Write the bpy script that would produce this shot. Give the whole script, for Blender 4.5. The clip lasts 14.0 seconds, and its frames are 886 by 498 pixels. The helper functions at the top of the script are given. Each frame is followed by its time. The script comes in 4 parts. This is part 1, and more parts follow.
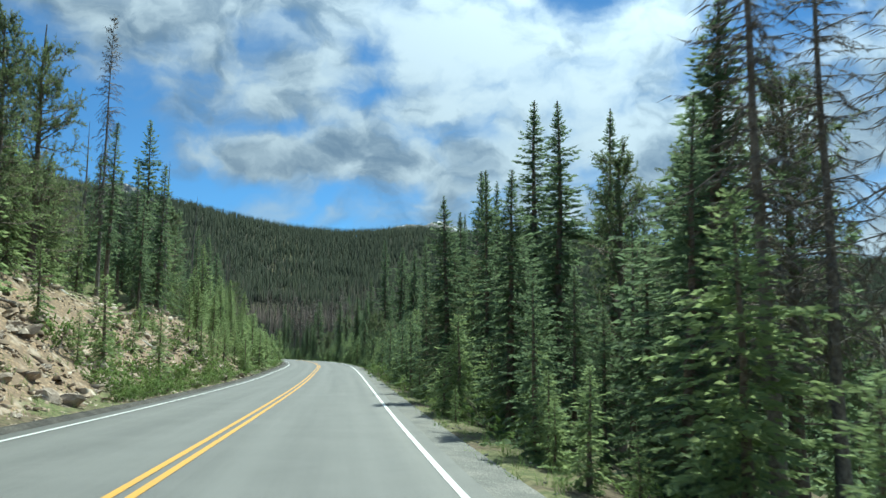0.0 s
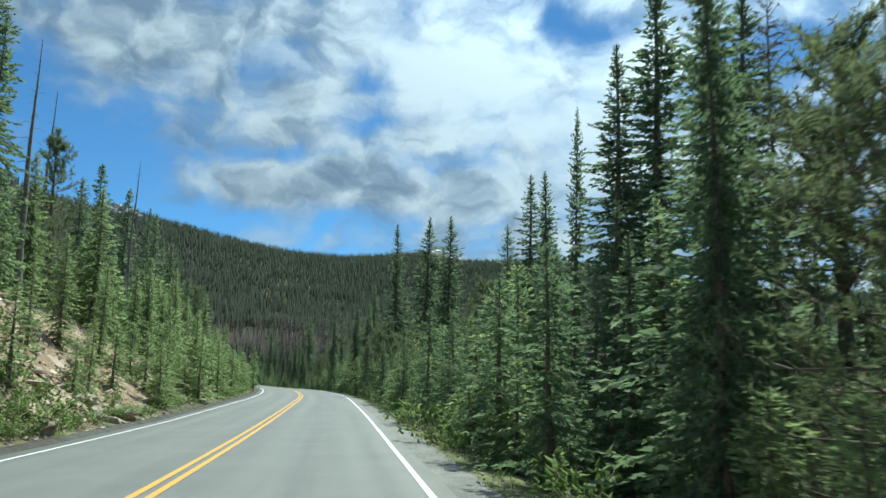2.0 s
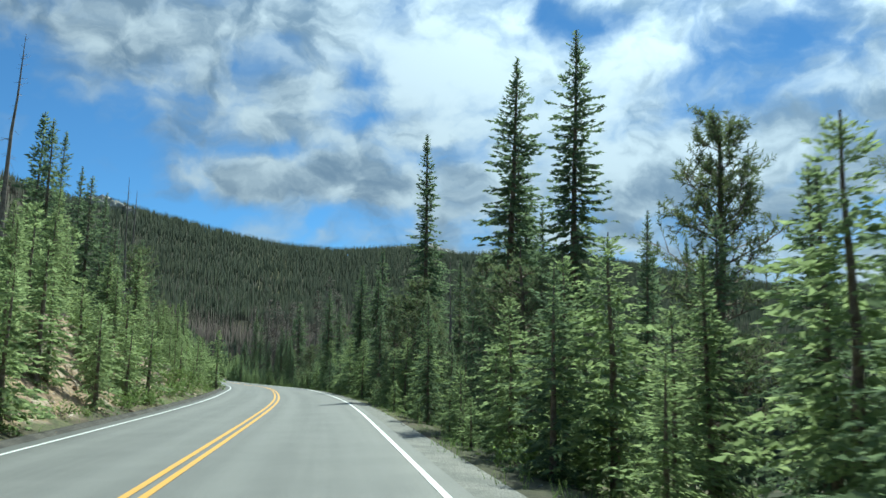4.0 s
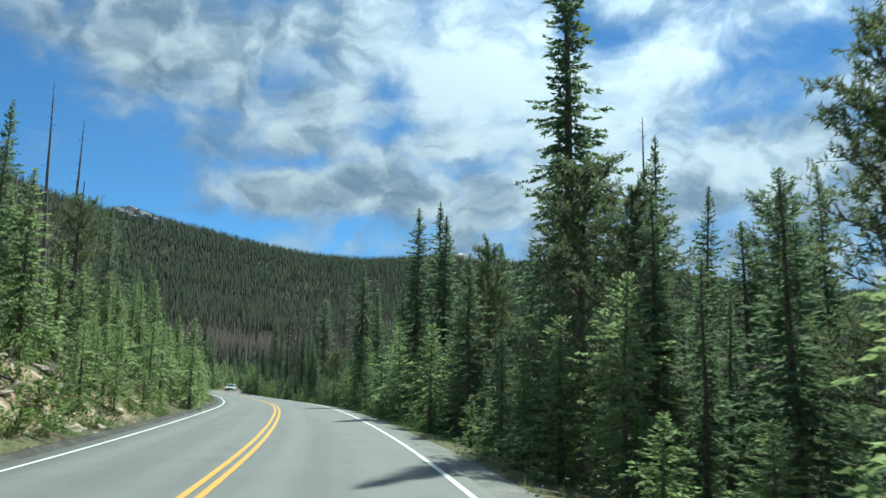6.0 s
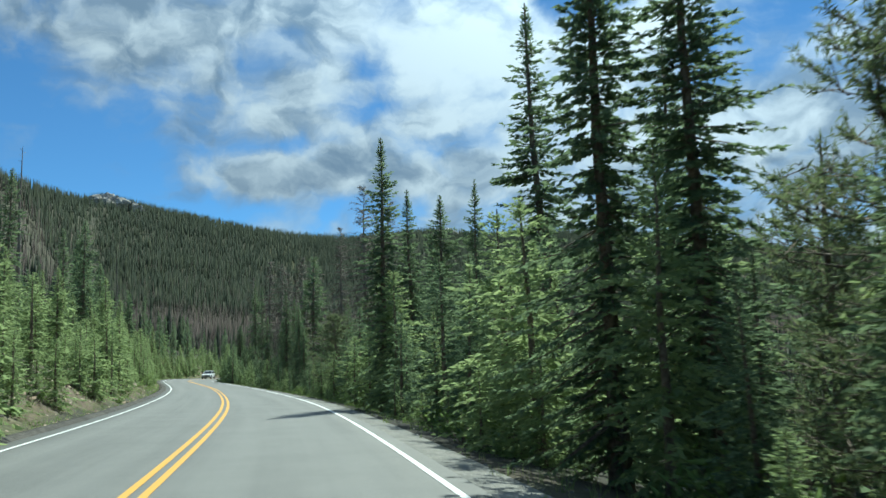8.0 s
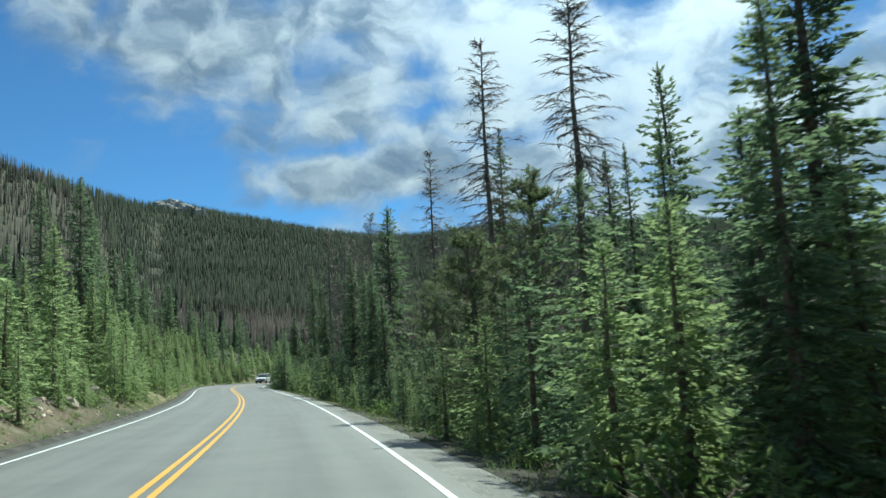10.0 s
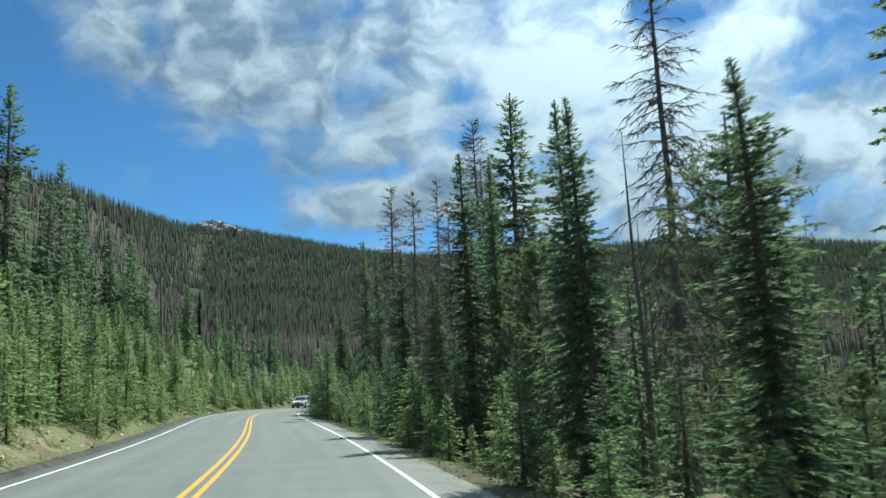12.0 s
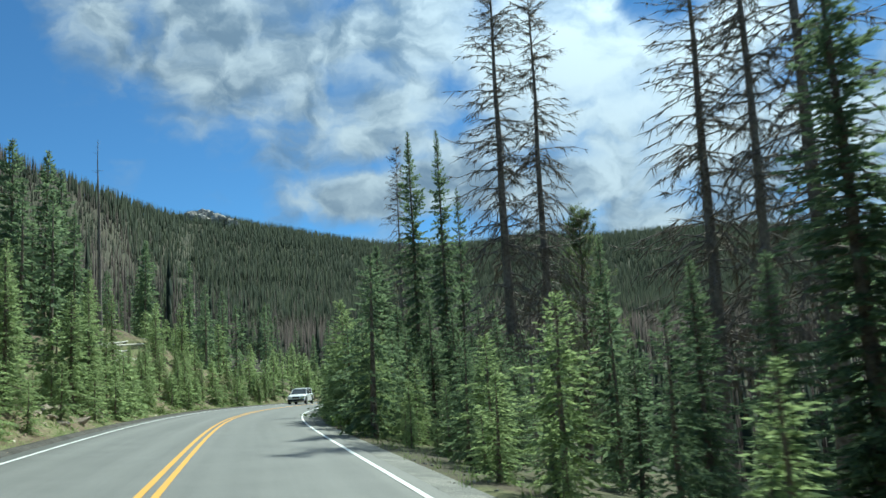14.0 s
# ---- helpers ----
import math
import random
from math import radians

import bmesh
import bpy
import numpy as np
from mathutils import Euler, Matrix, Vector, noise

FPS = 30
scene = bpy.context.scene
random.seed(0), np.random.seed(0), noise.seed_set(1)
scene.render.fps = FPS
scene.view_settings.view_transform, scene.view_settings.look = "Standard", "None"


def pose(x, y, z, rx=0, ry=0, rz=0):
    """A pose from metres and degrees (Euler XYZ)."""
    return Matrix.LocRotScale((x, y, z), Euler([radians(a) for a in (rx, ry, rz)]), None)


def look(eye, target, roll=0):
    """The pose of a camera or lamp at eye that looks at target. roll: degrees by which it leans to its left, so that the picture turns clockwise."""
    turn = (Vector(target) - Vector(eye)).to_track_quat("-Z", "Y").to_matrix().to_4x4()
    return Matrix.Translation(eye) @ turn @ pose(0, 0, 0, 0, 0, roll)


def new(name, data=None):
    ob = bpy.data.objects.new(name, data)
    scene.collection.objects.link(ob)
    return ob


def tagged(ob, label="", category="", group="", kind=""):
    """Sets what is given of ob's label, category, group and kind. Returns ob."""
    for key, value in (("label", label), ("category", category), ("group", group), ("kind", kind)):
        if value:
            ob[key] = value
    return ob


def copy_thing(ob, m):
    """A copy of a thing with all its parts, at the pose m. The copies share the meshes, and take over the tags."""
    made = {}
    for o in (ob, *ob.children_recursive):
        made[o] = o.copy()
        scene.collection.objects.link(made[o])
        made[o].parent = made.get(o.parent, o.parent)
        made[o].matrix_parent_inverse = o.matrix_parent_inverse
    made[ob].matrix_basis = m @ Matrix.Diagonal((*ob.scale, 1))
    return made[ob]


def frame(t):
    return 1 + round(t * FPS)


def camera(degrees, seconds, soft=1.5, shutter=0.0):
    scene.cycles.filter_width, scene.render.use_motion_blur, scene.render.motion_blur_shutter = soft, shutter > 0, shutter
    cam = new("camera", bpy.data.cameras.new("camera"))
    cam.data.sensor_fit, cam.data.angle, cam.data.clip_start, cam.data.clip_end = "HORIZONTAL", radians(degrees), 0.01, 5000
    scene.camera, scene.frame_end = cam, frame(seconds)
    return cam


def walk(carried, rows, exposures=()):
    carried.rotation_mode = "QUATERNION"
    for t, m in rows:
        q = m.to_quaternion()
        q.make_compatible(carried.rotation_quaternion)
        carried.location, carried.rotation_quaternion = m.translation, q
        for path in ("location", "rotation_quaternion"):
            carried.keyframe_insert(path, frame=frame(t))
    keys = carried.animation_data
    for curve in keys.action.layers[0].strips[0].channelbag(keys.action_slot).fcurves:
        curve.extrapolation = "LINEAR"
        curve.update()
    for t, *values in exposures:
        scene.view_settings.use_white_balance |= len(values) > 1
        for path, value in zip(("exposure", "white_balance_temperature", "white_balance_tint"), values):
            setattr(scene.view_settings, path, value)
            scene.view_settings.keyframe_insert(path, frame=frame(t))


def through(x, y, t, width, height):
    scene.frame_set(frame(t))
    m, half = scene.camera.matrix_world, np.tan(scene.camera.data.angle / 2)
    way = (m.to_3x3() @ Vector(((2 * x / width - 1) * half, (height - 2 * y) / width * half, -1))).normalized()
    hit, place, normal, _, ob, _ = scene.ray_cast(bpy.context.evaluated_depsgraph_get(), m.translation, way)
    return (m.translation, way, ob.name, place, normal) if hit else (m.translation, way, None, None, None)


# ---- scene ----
cam = camera(56.0, 14.0, shutter=0.12)
PATH = [
    (0.0, pose(2.117, -0.124, 1.351, 97.142, -0.499, -10.642)),
    (0.5, pose(2.605, 7.232, 1.260, 97.789, -1.041, -10.062)),
    (1.0, pose(3.122, 14.574, 1.189, 98.013, -1.281, -10.638)),
    (1.5, pose(3.656, 21.904, 1.138, 99.159, -1.590, -11.402)),
    (2.0, pose(4.199, 29.223, 1.105, 99.170, -1.394, -10.968)),
    (2.5, pose(4.682, 36.496, 1.087, 99.094, -1.306, -11.018)),
    (3.0, pose(5.104, 43.567, 1.084, 98.998, -1.194, -11.157)),
    (3.5, pose(5.496, 50.414, 1.095, 98.904, -1.111, -11.300)),
    (4.0, pose(5.860, 57.037, 1.118, 98.833, -1.111, -11.363)),
    (4.5, pose(6.196, 63.434, 1.139, 98.807, -1.247, -11.258)),
    (5.0, pose(6.506, 69.777, 1.152, 99.197, -2.726, -9.671)),
    (5.5, pose(6.812, 76.233, 1.165, 99.029, -3.254, -9.030)),
    (6.0, pose(7.113, 82.804, 1.177, 99.548, -0.938, -9.415)),
    (6.5, pose(7.387, 89.501, 1.190, 100.314, 0.167, -10.517)),
    (7.0, pose(7.590, 96.324, 1.202, 99.280, 0.545, -11.005)),
    (7.5, pose(7.675, 103.271, 1.214, 98.080, 1.281, -10.915)),
    (8.0, pose(7.780, 110.270, 1.226, 97.933, 1.722, -9.940)),
    (8.5, pose(7.794, 117.264, 1.236, 97.898, 2.161, -8.872)),
    (9.0, pose(7.747, 124.257, 1.239, 97.925, 2.565, -7.751)),
    (9.5, pose(7.621, 131.260, 1.234, 97.964, 2.899, -6.619)),
    (10.0, pose(7.383, 138.273, 1.222, 97.968, 3.130, -5.518)),
    (10.5, pose(6.882, 145.318, 1.204, 97.891, 2.286, -4.477)),
    (11.0, pose(6.256, 152.428, 1.178, 98.550, 2.960, -3.326)),
    (11.5, pose(5.540, 159.604, 1.144, 98.883, 3.016, -3.139)),
    (12.0, pose(4.759, 166.855, 1.111, 99.709, 2.992, -2.662)),
    (12.5, pose(3.848, 174.253, 1.092, 99.618, 2.888, -2.247)),
    (13.0, pose(2.823, 181.872, 1.087, 99.819, 1.953, -1.901)),
    (13.5, pose(1.663, 189.705, 1.097, 100.100, 2.452, -2.219)),
    (14.0, pose(0.354, 197.748, 1.124, 99.178, 3.325, -3.172)),
]
EXPO = 0.47
walk(cam, PATH, exposures=[(0.0, EXPO, 5950, -11), (14.0, EXPO, 5950, -11)])

# ---- light: high summer sun ahead to the right, broken cloud ----
SUN_AZ, SUN_EL = 31.0, 52.0
sun_dir = Vector((math.sin(radians(SUN_AZ)) * math.cos(radians(SUN_EL)), math.cos(radians(SUN_AZ)) * math.cos(radians(SUN_EL)), math.sin(radians(SUN_EL))))
sun = new("sun", bpy.data.lights.new("sun", "SUN"))
sun.data.energy, sun.data.angle, sun.data.color = 5.0, radians(0.6), (1.0, 0.955, 0.88)
sun.matrix_world = look(sun_dir * 300, (0, 0, 0))


class Nodes:
    """Short hand for wiring a node tree."""

    def __init__(self, tree):
        self.t = tree
        tree.nodes.clear()

    def add(self, kind, ins=None, operation="", data_type="", interpolation="", uv_map=""):
        n = self.t.nodes.new(kind)
        if operation:
            n.operation = operation
        if data_type:
            n.data_type = data_type
        if interpolation:
            n.interpolation_type = interpolation
        if uv_map:
            n.uv_map = uv_map
        for k, v in (ins or {}).items():
            if isinstance(v, bpy.types.NodeSocket):
                self.t.links.new(v, n.inputs[k])
            else:
                n.inputs[k].default_value = v
        return n

    def math(self, op, a, b=0.0, c=0.0):
        return self.add("ShaderNodeMath", {0: a, 1: b, 2: c}, operation=op).outputs[0]

    def ramp(self, v, lo, hi, a=0.0, b=1.0):
        return self.add("ShaderNodeMapRange", {0: v, 1: lo, 2: hi, 3: a, 4: b}, interpolation="SMOOTHSTEP").outputs[0]

    def noise(self, vec, scale, detail=4.0, rough=0.55, distortion=0.0):
        return self.add("ShaderNodeTexNoise", {"Vector": vec, "Scale": scale, "Detail": detail, "Roughness": rough, "Distortion": distortion}).outputs[0]

    def mix(self, f, a, b):
        n = self.add("ShaderNodeMix", {0: f}, data_type="RGBA")
        for k, v in ((6, a), (7, b)):
            if isinstance(v, bpy.types.NodeSocket):
                self.t.links.new(v, n.inputs[k])
            else:
                n.inputs[k].default_value = (*v, 1.0)
        return n.outputs[2]


world = bpy.data.worlds.new("sky")
scene.world = world
world.use_nodes = True
w = Nodes(world.node_tree)
sky = w.add("ShaderNodeTexSky")
sky.sky_type, sky.sun_disc, sky.sun_elevation, sky.sun_rotation = "NISHITA", False, radians(SUN_EL), radians(SUN_AZ)
sky.altitude, sky.air_density, sky.dust_density, sky.ozone_density = 3000.0, 1.0, 0.3, 1.5
way = w.add("ShaderNodeTexCoord").outputs["Generated"]
axes = w.add("ShaderNodeSeparateXYZ", {0: way})
dx, dy, dz = axes.outputs[0], axes.outputs[1], axes.outputs[2]
azim = w.math("MULTIPLY", w.math("ARCTAN2", dx, dy), 57.2958)
elev = w.math("MULTIPLY", w.math("ARCSINE", dz), 57.2958)
dome = w.add("ShaderNodeCombineXYZ", {0: azim, 1: elev, 2: 4.0}).outputs[0]
stray = w.add("ShaderNodeTexNoise", {"Vector": dome, "Scale": 0.20, "Detail": 5.0, "Roughness": 0.55})
shift = w.add("ShaderNodeVectorMath", {0: stray.outputs["Color"], 1: (0.5, 0.5, 0.5)}, operation="SUBTRACT").outputs[0]
moved = w.add("ShaderNodeVectorMath", {0: shift, 1: (6.0, 3.2, 0.0), 2: dome}, operation="MULTIPLY_ADD").outputs[0]
at = w.add("ShaderNodeSeparateXYZ", {0: moved})
au, av = at.outputs[0], at.outputs[1]


def heap(u, v, wide, tall, amount, tilt=0.0):
    """A soft patch of the sky, in degrees round (u, v), that thickens or thins the cloud by amount."""
    c, s = math.cos(radians(tilt)), math.sin(radians(tilt))
    p, q = w.math("SUBTRACT", au, u), w.math("SUBTRACT", av, v)
    along = w.math("MULTIPLY_ADD", p, c / wide, w.math("MULTIPLY", q, s / wide))
    across = w.math("MULTIPLY_ADD", q, c / tall, w.math("MULTIPLY", p, -s / tall))
    far = w.math("MULTIPLY_ADD", along, along, w.math("MULTIPLY", across, across))
    return w.math("MULTIPLY", w.math("EXPONENT", w.math("MULTIPLY", far, -1.0)), amount)


def heaps(rows):
    total = None
    for row in rows:
        k = heap(*row)
        total = k if total is None else w.math("ADD", total, k)
    return total


THICK = [
    (-10.5, 23.5, 7.5, 2.0, 0.26, -6), (-16.5, 21.6, 4.5, 1.1, 0.22, -8), (-13.5, 15.0, 6.0, 3.8, -0.24), (-27.0, 20.0, 7.0, 8.0, -0.30),
    (0.5, 12.9, 9.0, 1.1, 0.26, -3), (-2.0, 10.7, 8.0, 0.7, -0.14), (-2.8, 17.2, 5.4, 1.8, 0.22, -8), (-1.0, 15.0, 5.0, 0.55, -0.20, 6),
    (-2.0, 21.0, 2.4, 1.1, -0.22, -20), (2.5, 23.6, 4.0, 1.8, 0.16), (4.3, 21.0, 1.5, 1.3, -0.16), (7.7, 20.3, 1.8, 0.8, -0.14, -15),
    (15.0, 21.0, 7.0, 3.6, 0.18), (20.7, 24.6, 3.2, 1.3, -0.20, -15), (26.5, 21.5, 5.0, 1.5, 0.20, 12), (33.5, 22.5, 4.2, 2.4, -0.24),
    (29.5, 18.2, 6.5, 0.9, -0.22, 10), (30.5, 13.8, 8.0, 2.4, 0.22), (6.0, 17.6, 5.0, 0.6, -0.14, 10),
]
puff = w.noise(w.add("ShaderNodeMapping", {0: moved, 2: (0.0, 0.0, -0.12), 3: (0.62, 1.0, 1.0)}).outputs[0], 0.30, 6.0, 0.50, 0.3)
cover = w.math("ADD", w.ramp(w.math("MULTIPLY_ADD", elev, 2.05, azim), 6.0, 38.0, 0.36, 0.66), heaps(THICK))
cover = w.math("MULTIPLY_ADD", w.math("SUBTRACT", puff, 0.5), 1.2, cover)
dens = w.ramp(cover, 0.30, 0.80)
glow = w.math("POWER", w.math("MAXIMUM", w.add("ShaderNodeVectorMath", {0: way, 1: tuple(sun_dir)}, operation="DOT_PRODUCT").outputs["Value"], 0.0), 9.0)
curd = w.noise(w.add("ShaderNodeMapping", {0: moved, 1: (1.7, 0.9, 2.0), 3: (0.72, 1.0, 1.0)}).outputs[0], 0.40, 6.0, 0.50, 0.3)
bright = w.math("ADD", curd, heaps([(13.5, 20.5, 6.5, 3.8, 0.40), (21.0, 17.0, 6.0, 2.8, 0.22), (26.0, 21.5, 4.5, 1.6, 0.16), (-1.0, 17.2, 4.0, 1.5, 0.10), (4.5, 21.5, 3.0, 2.5, -0.06), (20.7, 24.6, 3.0, 1.3, -0.25), (30.0, 17.8, 7.0, 1.0, -0.12)]))
shade = w.math("MULTIPLY", w.ramp(bright, 0.32, 0.68), w.ramp(cover, 0.34, 0.85, 0.55, 1.0))
cloud = w.mix(shade, (2.3, 3.1, 4.5), (6.9, 7.6, 8.9))
lit = w.add("ShaderNodeVectorMath", {0: cloud, "Scale": w.math("ADD", 0.58, w.math("MULTIPLY", glow, 1.75))}, operation="SCALE").outputs[0]
tint = w.add("ShaderNodeVectorMath", {0: sky.outputs[0], 1: (0.52, 0.75, 0.94)}, operation="MULTIPLY").outputs[0]
both = w.mix(dens, tint, lit)
w.add("ShaderNodeOutputWorld", {0: w.add("ShaderNodeBackground", {0: both, 1: 0.097}).outputs[0]})


# ---- materials ----
def material(name):
    m = bpy.data.materials.new(name)
    m.use_nodes = True
    return m, Nodes(m.node_tree)


def finish(m, n, colour, rough=0.85, bump=None, depth=0.02, spec=0.3, extra=None):
    ins = {"Base Color": colour, "Roughness": rough, "Specular IOR Level": spec}
    ins.update(extra or {})
    if bump is not None:
        ins["Normal"] = n.add("ShaderNodeBump", {"Height": bump, "Distance": depth, "Strength": 0.8}).outputs[0]
    s = n.add("ShaderNodeBsdfPrincipled", ins)
    n.add("ShaderNodeOutputMaterial", {0: s.outputs[0]})
    return m


def plain(name, a, b, scale=8.0, rough=0.8, depth=0.01, metal=0.0, spec=0.3):
    """A surface of two near tones in coarse and fine grain."""
    m, n = material(name)
    p = n.add("ShaderNodeTexCoord").outputs["Object"]
    g = n.noise(p, scale, 6.0, 0.6)
    f = n.noise(p, scale * 9, 3.0, 0.6)
    k = n.math("ADD", n.math("MULTIPLY", g, 0.7), n.math("MULTIPLY", f, 0.3))
    return finish(m, n, n.mix(n.ramp(k, 0.35, 0.65), a, b), rough, k, depth, spec, {"Metallic": metal})


def needles(name, dark, light, tip, shine=(0.16, 0.24, 0.045), through=0.56):
    """Conifer foliage: tone differs from tree to tree and from spray to spray, and light shines through yellow-green."""
    m, n = material(name)
    tree = n.add("ShaderNodeObjectInfo").outputs["Random"]
    spray = n.add("ShaderNodeNewGeometry").outputs["Random Per Island"]
    drift = n.ramp(n.noise(n.add("ShaderNodeTexCoord").outputs["Object"], 0.33, 2.0, 0.5), 0.36, 0.64)
    k = n.math("ADD", n.math("MULTIPLY", tree, 0.3), n.math("ADD", n.math("MULTIPLY", spray, 0.35), n.math("MULTIPLY", drift, 0.35)))
    c = n.mix(k, dark, light)
    c = n.mix(n.ramp(spray, 0.62, 1.0, 0.0, 0.8), c, tip)
    s = n.add("ShaderNodeBsdfPrincipled", {"Base Color": c, "Roughness": 0.75, "Specular IOR Level": 0.06})
    t = n.add("ShaderNodeBsdfTranslucent", {0: n.mix(0.5, c, shine)})
    k = n.add("ShaderNodeMixShader", {0: through, 1: s.outputs[0], 2: t.outputs[0]})
    n.add("ShaderNodeOutputMaterial", {0: k.outputs[0]})
    return m


def asphalt_material():
    m, n = material("worn_asphalt")
    uv = n.add("ShaderNodeUVMap", uv_map="lane").outputs[0]
    p = n.add("ShaderNodeTexCoord").outputs["Object"]
    x = n.add("ShaderNodeSeparateXYZ", {0: uv}).outputs[0]
    grit = n.noise(p, 55.0, 3.0, 0.7)
    blot = n.noise(p, 0.6, 5.0, 0.6)
    streak = n.noise(n.add("ShaderNodeMapping", {0: uv, 3: (1.6, 0.035, 1.0)}).outputs[0], 1.0, 4.0, 0.6)
    wheel = n.math("ABSOLUTE", n.math("SUBTRACT", n.math("ABSOLUTE", n.math("SUBTRACT", n.math("ABSOLUTE", x), 1.75)), 0.85))
    rut = n.ramp(wheel, 0.0, 0.5, 1.0, 0.0)
    k = n.math("ADD", n.math("MULTIPLY", streak, 0.6), n.math("MULTIPLY", blot, 0.4))
    c = n.mix(n.ramp(k, 0.3, 0.7), (0.114, 0.115, 0.109), (0.164, 0.164, 0.154))
    c = n.mix(n.math("MULTIPLY", rut, 0.35), c, (0.186, 0.186, 0.175))
    c = n.mix(n.ramp(grit, 0.55, 0.75, 0.0, 0.35), c, (0.085, 0.088, 0.088))
    return finish(m, n, c, n.ramp(grit, 0.2, 0.8, 0.62, 0.85), grit, 0.006, 0.4)


def paint_material(name, a, worn):
    m, n = material(name)
    p = n.add("ShaderNodeTexCoord").outputs["Object"]
    g = n.noise(p, 14.0, 6.0, 0.7)
    big = n.noise(p, 0.8, 3.0, 0.5)
    k = n.ramp(n.math("ADD", n.math("MULTIPLY", g, 0.7), n.math("MULTIPLY", big, 0.3)), 0.52, 0.7)
    return finish(m, n, n.mix(k, a, worn), 0.6, g, 0.004, 0.4)


def ground_material():
    m, n = material("forest_floor")
    p = n.add("ShaderNodeTexCoord").outputs["Object"]
    near = n.noise(p, 0.35, 7.0, 0.62)
    grit = n.noise(p, 6.0, 5.0, 0.65)
    far = n.noise(p, 0.011, 6.0, 0.6)
    steep = n.add("ShaderNodeSeparateXYZ", {0: n.add("ShaderNodeNewGeometry").outputs["Normal"]}).outputs[2]
    duff = n.mix(n.ramp(grit, 0.35, 0.65), (0.085, 0.066, 0.044), (0.17, 0.135, 0.088))
    duff = n.mix(n.ramp(near, 0.40, 0.54), duff, n.mix(n.ramp(grit, 0.4, 0.6), (0.10, 0.115, 0.05), (0.20, 0.195, 0.095)))
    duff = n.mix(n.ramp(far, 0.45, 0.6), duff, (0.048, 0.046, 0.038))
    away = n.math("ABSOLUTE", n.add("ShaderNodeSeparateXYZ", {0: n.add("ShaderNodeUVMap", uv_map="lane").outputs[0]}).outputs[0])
    # Shade under the trees is put into the floor's colour, deeper away from the road.
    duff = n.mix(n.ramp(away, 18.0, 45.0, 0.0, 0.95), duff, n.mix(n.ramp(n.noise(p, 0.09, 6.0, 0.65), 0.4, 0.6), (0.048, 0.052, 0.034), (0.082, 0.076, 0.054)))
    soil = n.mix(n.ramp(grit, 0.35, 0.7), (0.34, 0.225, 0.135), (0.54, 0.39, 0.25))
    cut = n.ramp(n.add("ShaderNodeSeparateXYZ", {0: n.add("ShaderNodeUVMap", uv_map="lane").outputs[0]}).outputs[0], -15.0, -9.0)
    dry = n.ramp(n.add("ShaderNodeSeparateXYZ", {0: n.add("ShaderNodeUVMap", uv_map="lane").outputs[0]}).outputs[1], 112.0, 135.0, 1.0, 0.3)
    chips = n.add("ShaderNodeTexVoronoi", {"Vector": p, "Scale": 7.0})
    soil = n.mix(n.ramp(chips.outputs["Distance"], 0.1, 0.55, 0.0, 0.75), soil, (0.15, 0.115, 0.085))
    soil = n.mix(n.ramp(n.noise(p, 1.1, 5.0, 0.6), 0.52, 0.66, 0.0, 0.8), soil, (0.46, 0.38, 0.30))
    face = n.ramp(n.math("ADD", steep, n.math("MULTIPLY", n.math("SUBTRACT", near, 0.5), 0.25)), 0.86, 0.93, 1.0, 0.0)
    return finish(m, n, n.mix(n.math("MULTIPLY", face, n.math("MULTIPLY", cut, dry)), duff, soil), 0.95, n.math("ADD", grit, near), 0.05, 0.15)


def gravel_material(name, a, b):
    m, n = material(name)
    p = n.add("ShaderNodeTexCoord").outputs["Object"]
    stones = n.add("ShaderNodeTexVoronoi", {"Vector": p, "Scale": 28.0})
    g = n.noise(p, 1.3, 6.0, 0.65)
    c = n.mix(n.ramp(g, 0.35, 0.65), a, b)
    c = n.mix(n.ramp(stones.outputs["Distance"], 0.25, 0.6, 0.0, 0.5), c, tuple(v * 0.5 for v in a))
    return finish(m, n, c, 0.92, n.math("SUBTRACT", g, stones.outputs["Distance"]), 0.02, 0.2)


ASPHALT = asphalt_material()
YELLOW = paint_material("yellow_road_paint", (0.63, 0.325, 0.036), (0.32, 0.235, 0.11))
WHITE = paint_material("white_road_paint", (0.72, 0.73, 0.71), (0.38, 0.39, 0.38))
FLOOR = ground_material()
GRAVEL = gravel_material("grey_gravel", (0.20, 0.20, 0.185), (0.31, 0.30, 0.27))
GUTTER = gravel_material("dark_gutter_dirt", (0.06, 0.056, 0.05), (0.13, 0.12, 0.105))
BARK = plain("grey_brown_bark", (0.10, 0.075, 0.055), (0.24, 0.20, 0.165), 9.0, 0.95, 0.03)
DEAD = plain("weathered_dead_wood", (0.13, 0.105, 0.09), (0.30, 0.265, 0.235), 9.0, 0.9, 0.02)
PALE = plain("bleached_log", (0.42, 0.39, 0.34), (0.66, 0.62, 0.55), 7.0, 0.85, 0.02)
# Veiling haze is put into the spruce and young fir colours: paler, greyer, bluer.
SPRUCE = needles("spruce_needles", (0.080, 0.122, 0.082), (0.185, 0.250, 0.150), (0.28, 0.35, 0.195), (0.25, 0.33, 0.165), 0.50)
YOUNG = needles("young_fir_needles", (0.125, 0.185, 0.098), (0.305, 0.385, 0.185), (0.40, 0.47, 0.23), (0.36, 0.44, 0.19), 0.58)
PINE = needles("pine_needles", (0.085, 0.122, 0.076), (0.205, 0.26, 0.13), (0.29, 0.33, 0.16), (0.24, 0.29, 0.13), 0.42)
LEAF = needles("shrub_leaves", (0.115, 0.18, 0.060), (0.25, 0.345, 0.125), (0.38, 0.45, 0.18), (0.32, 0.42, 0.13))
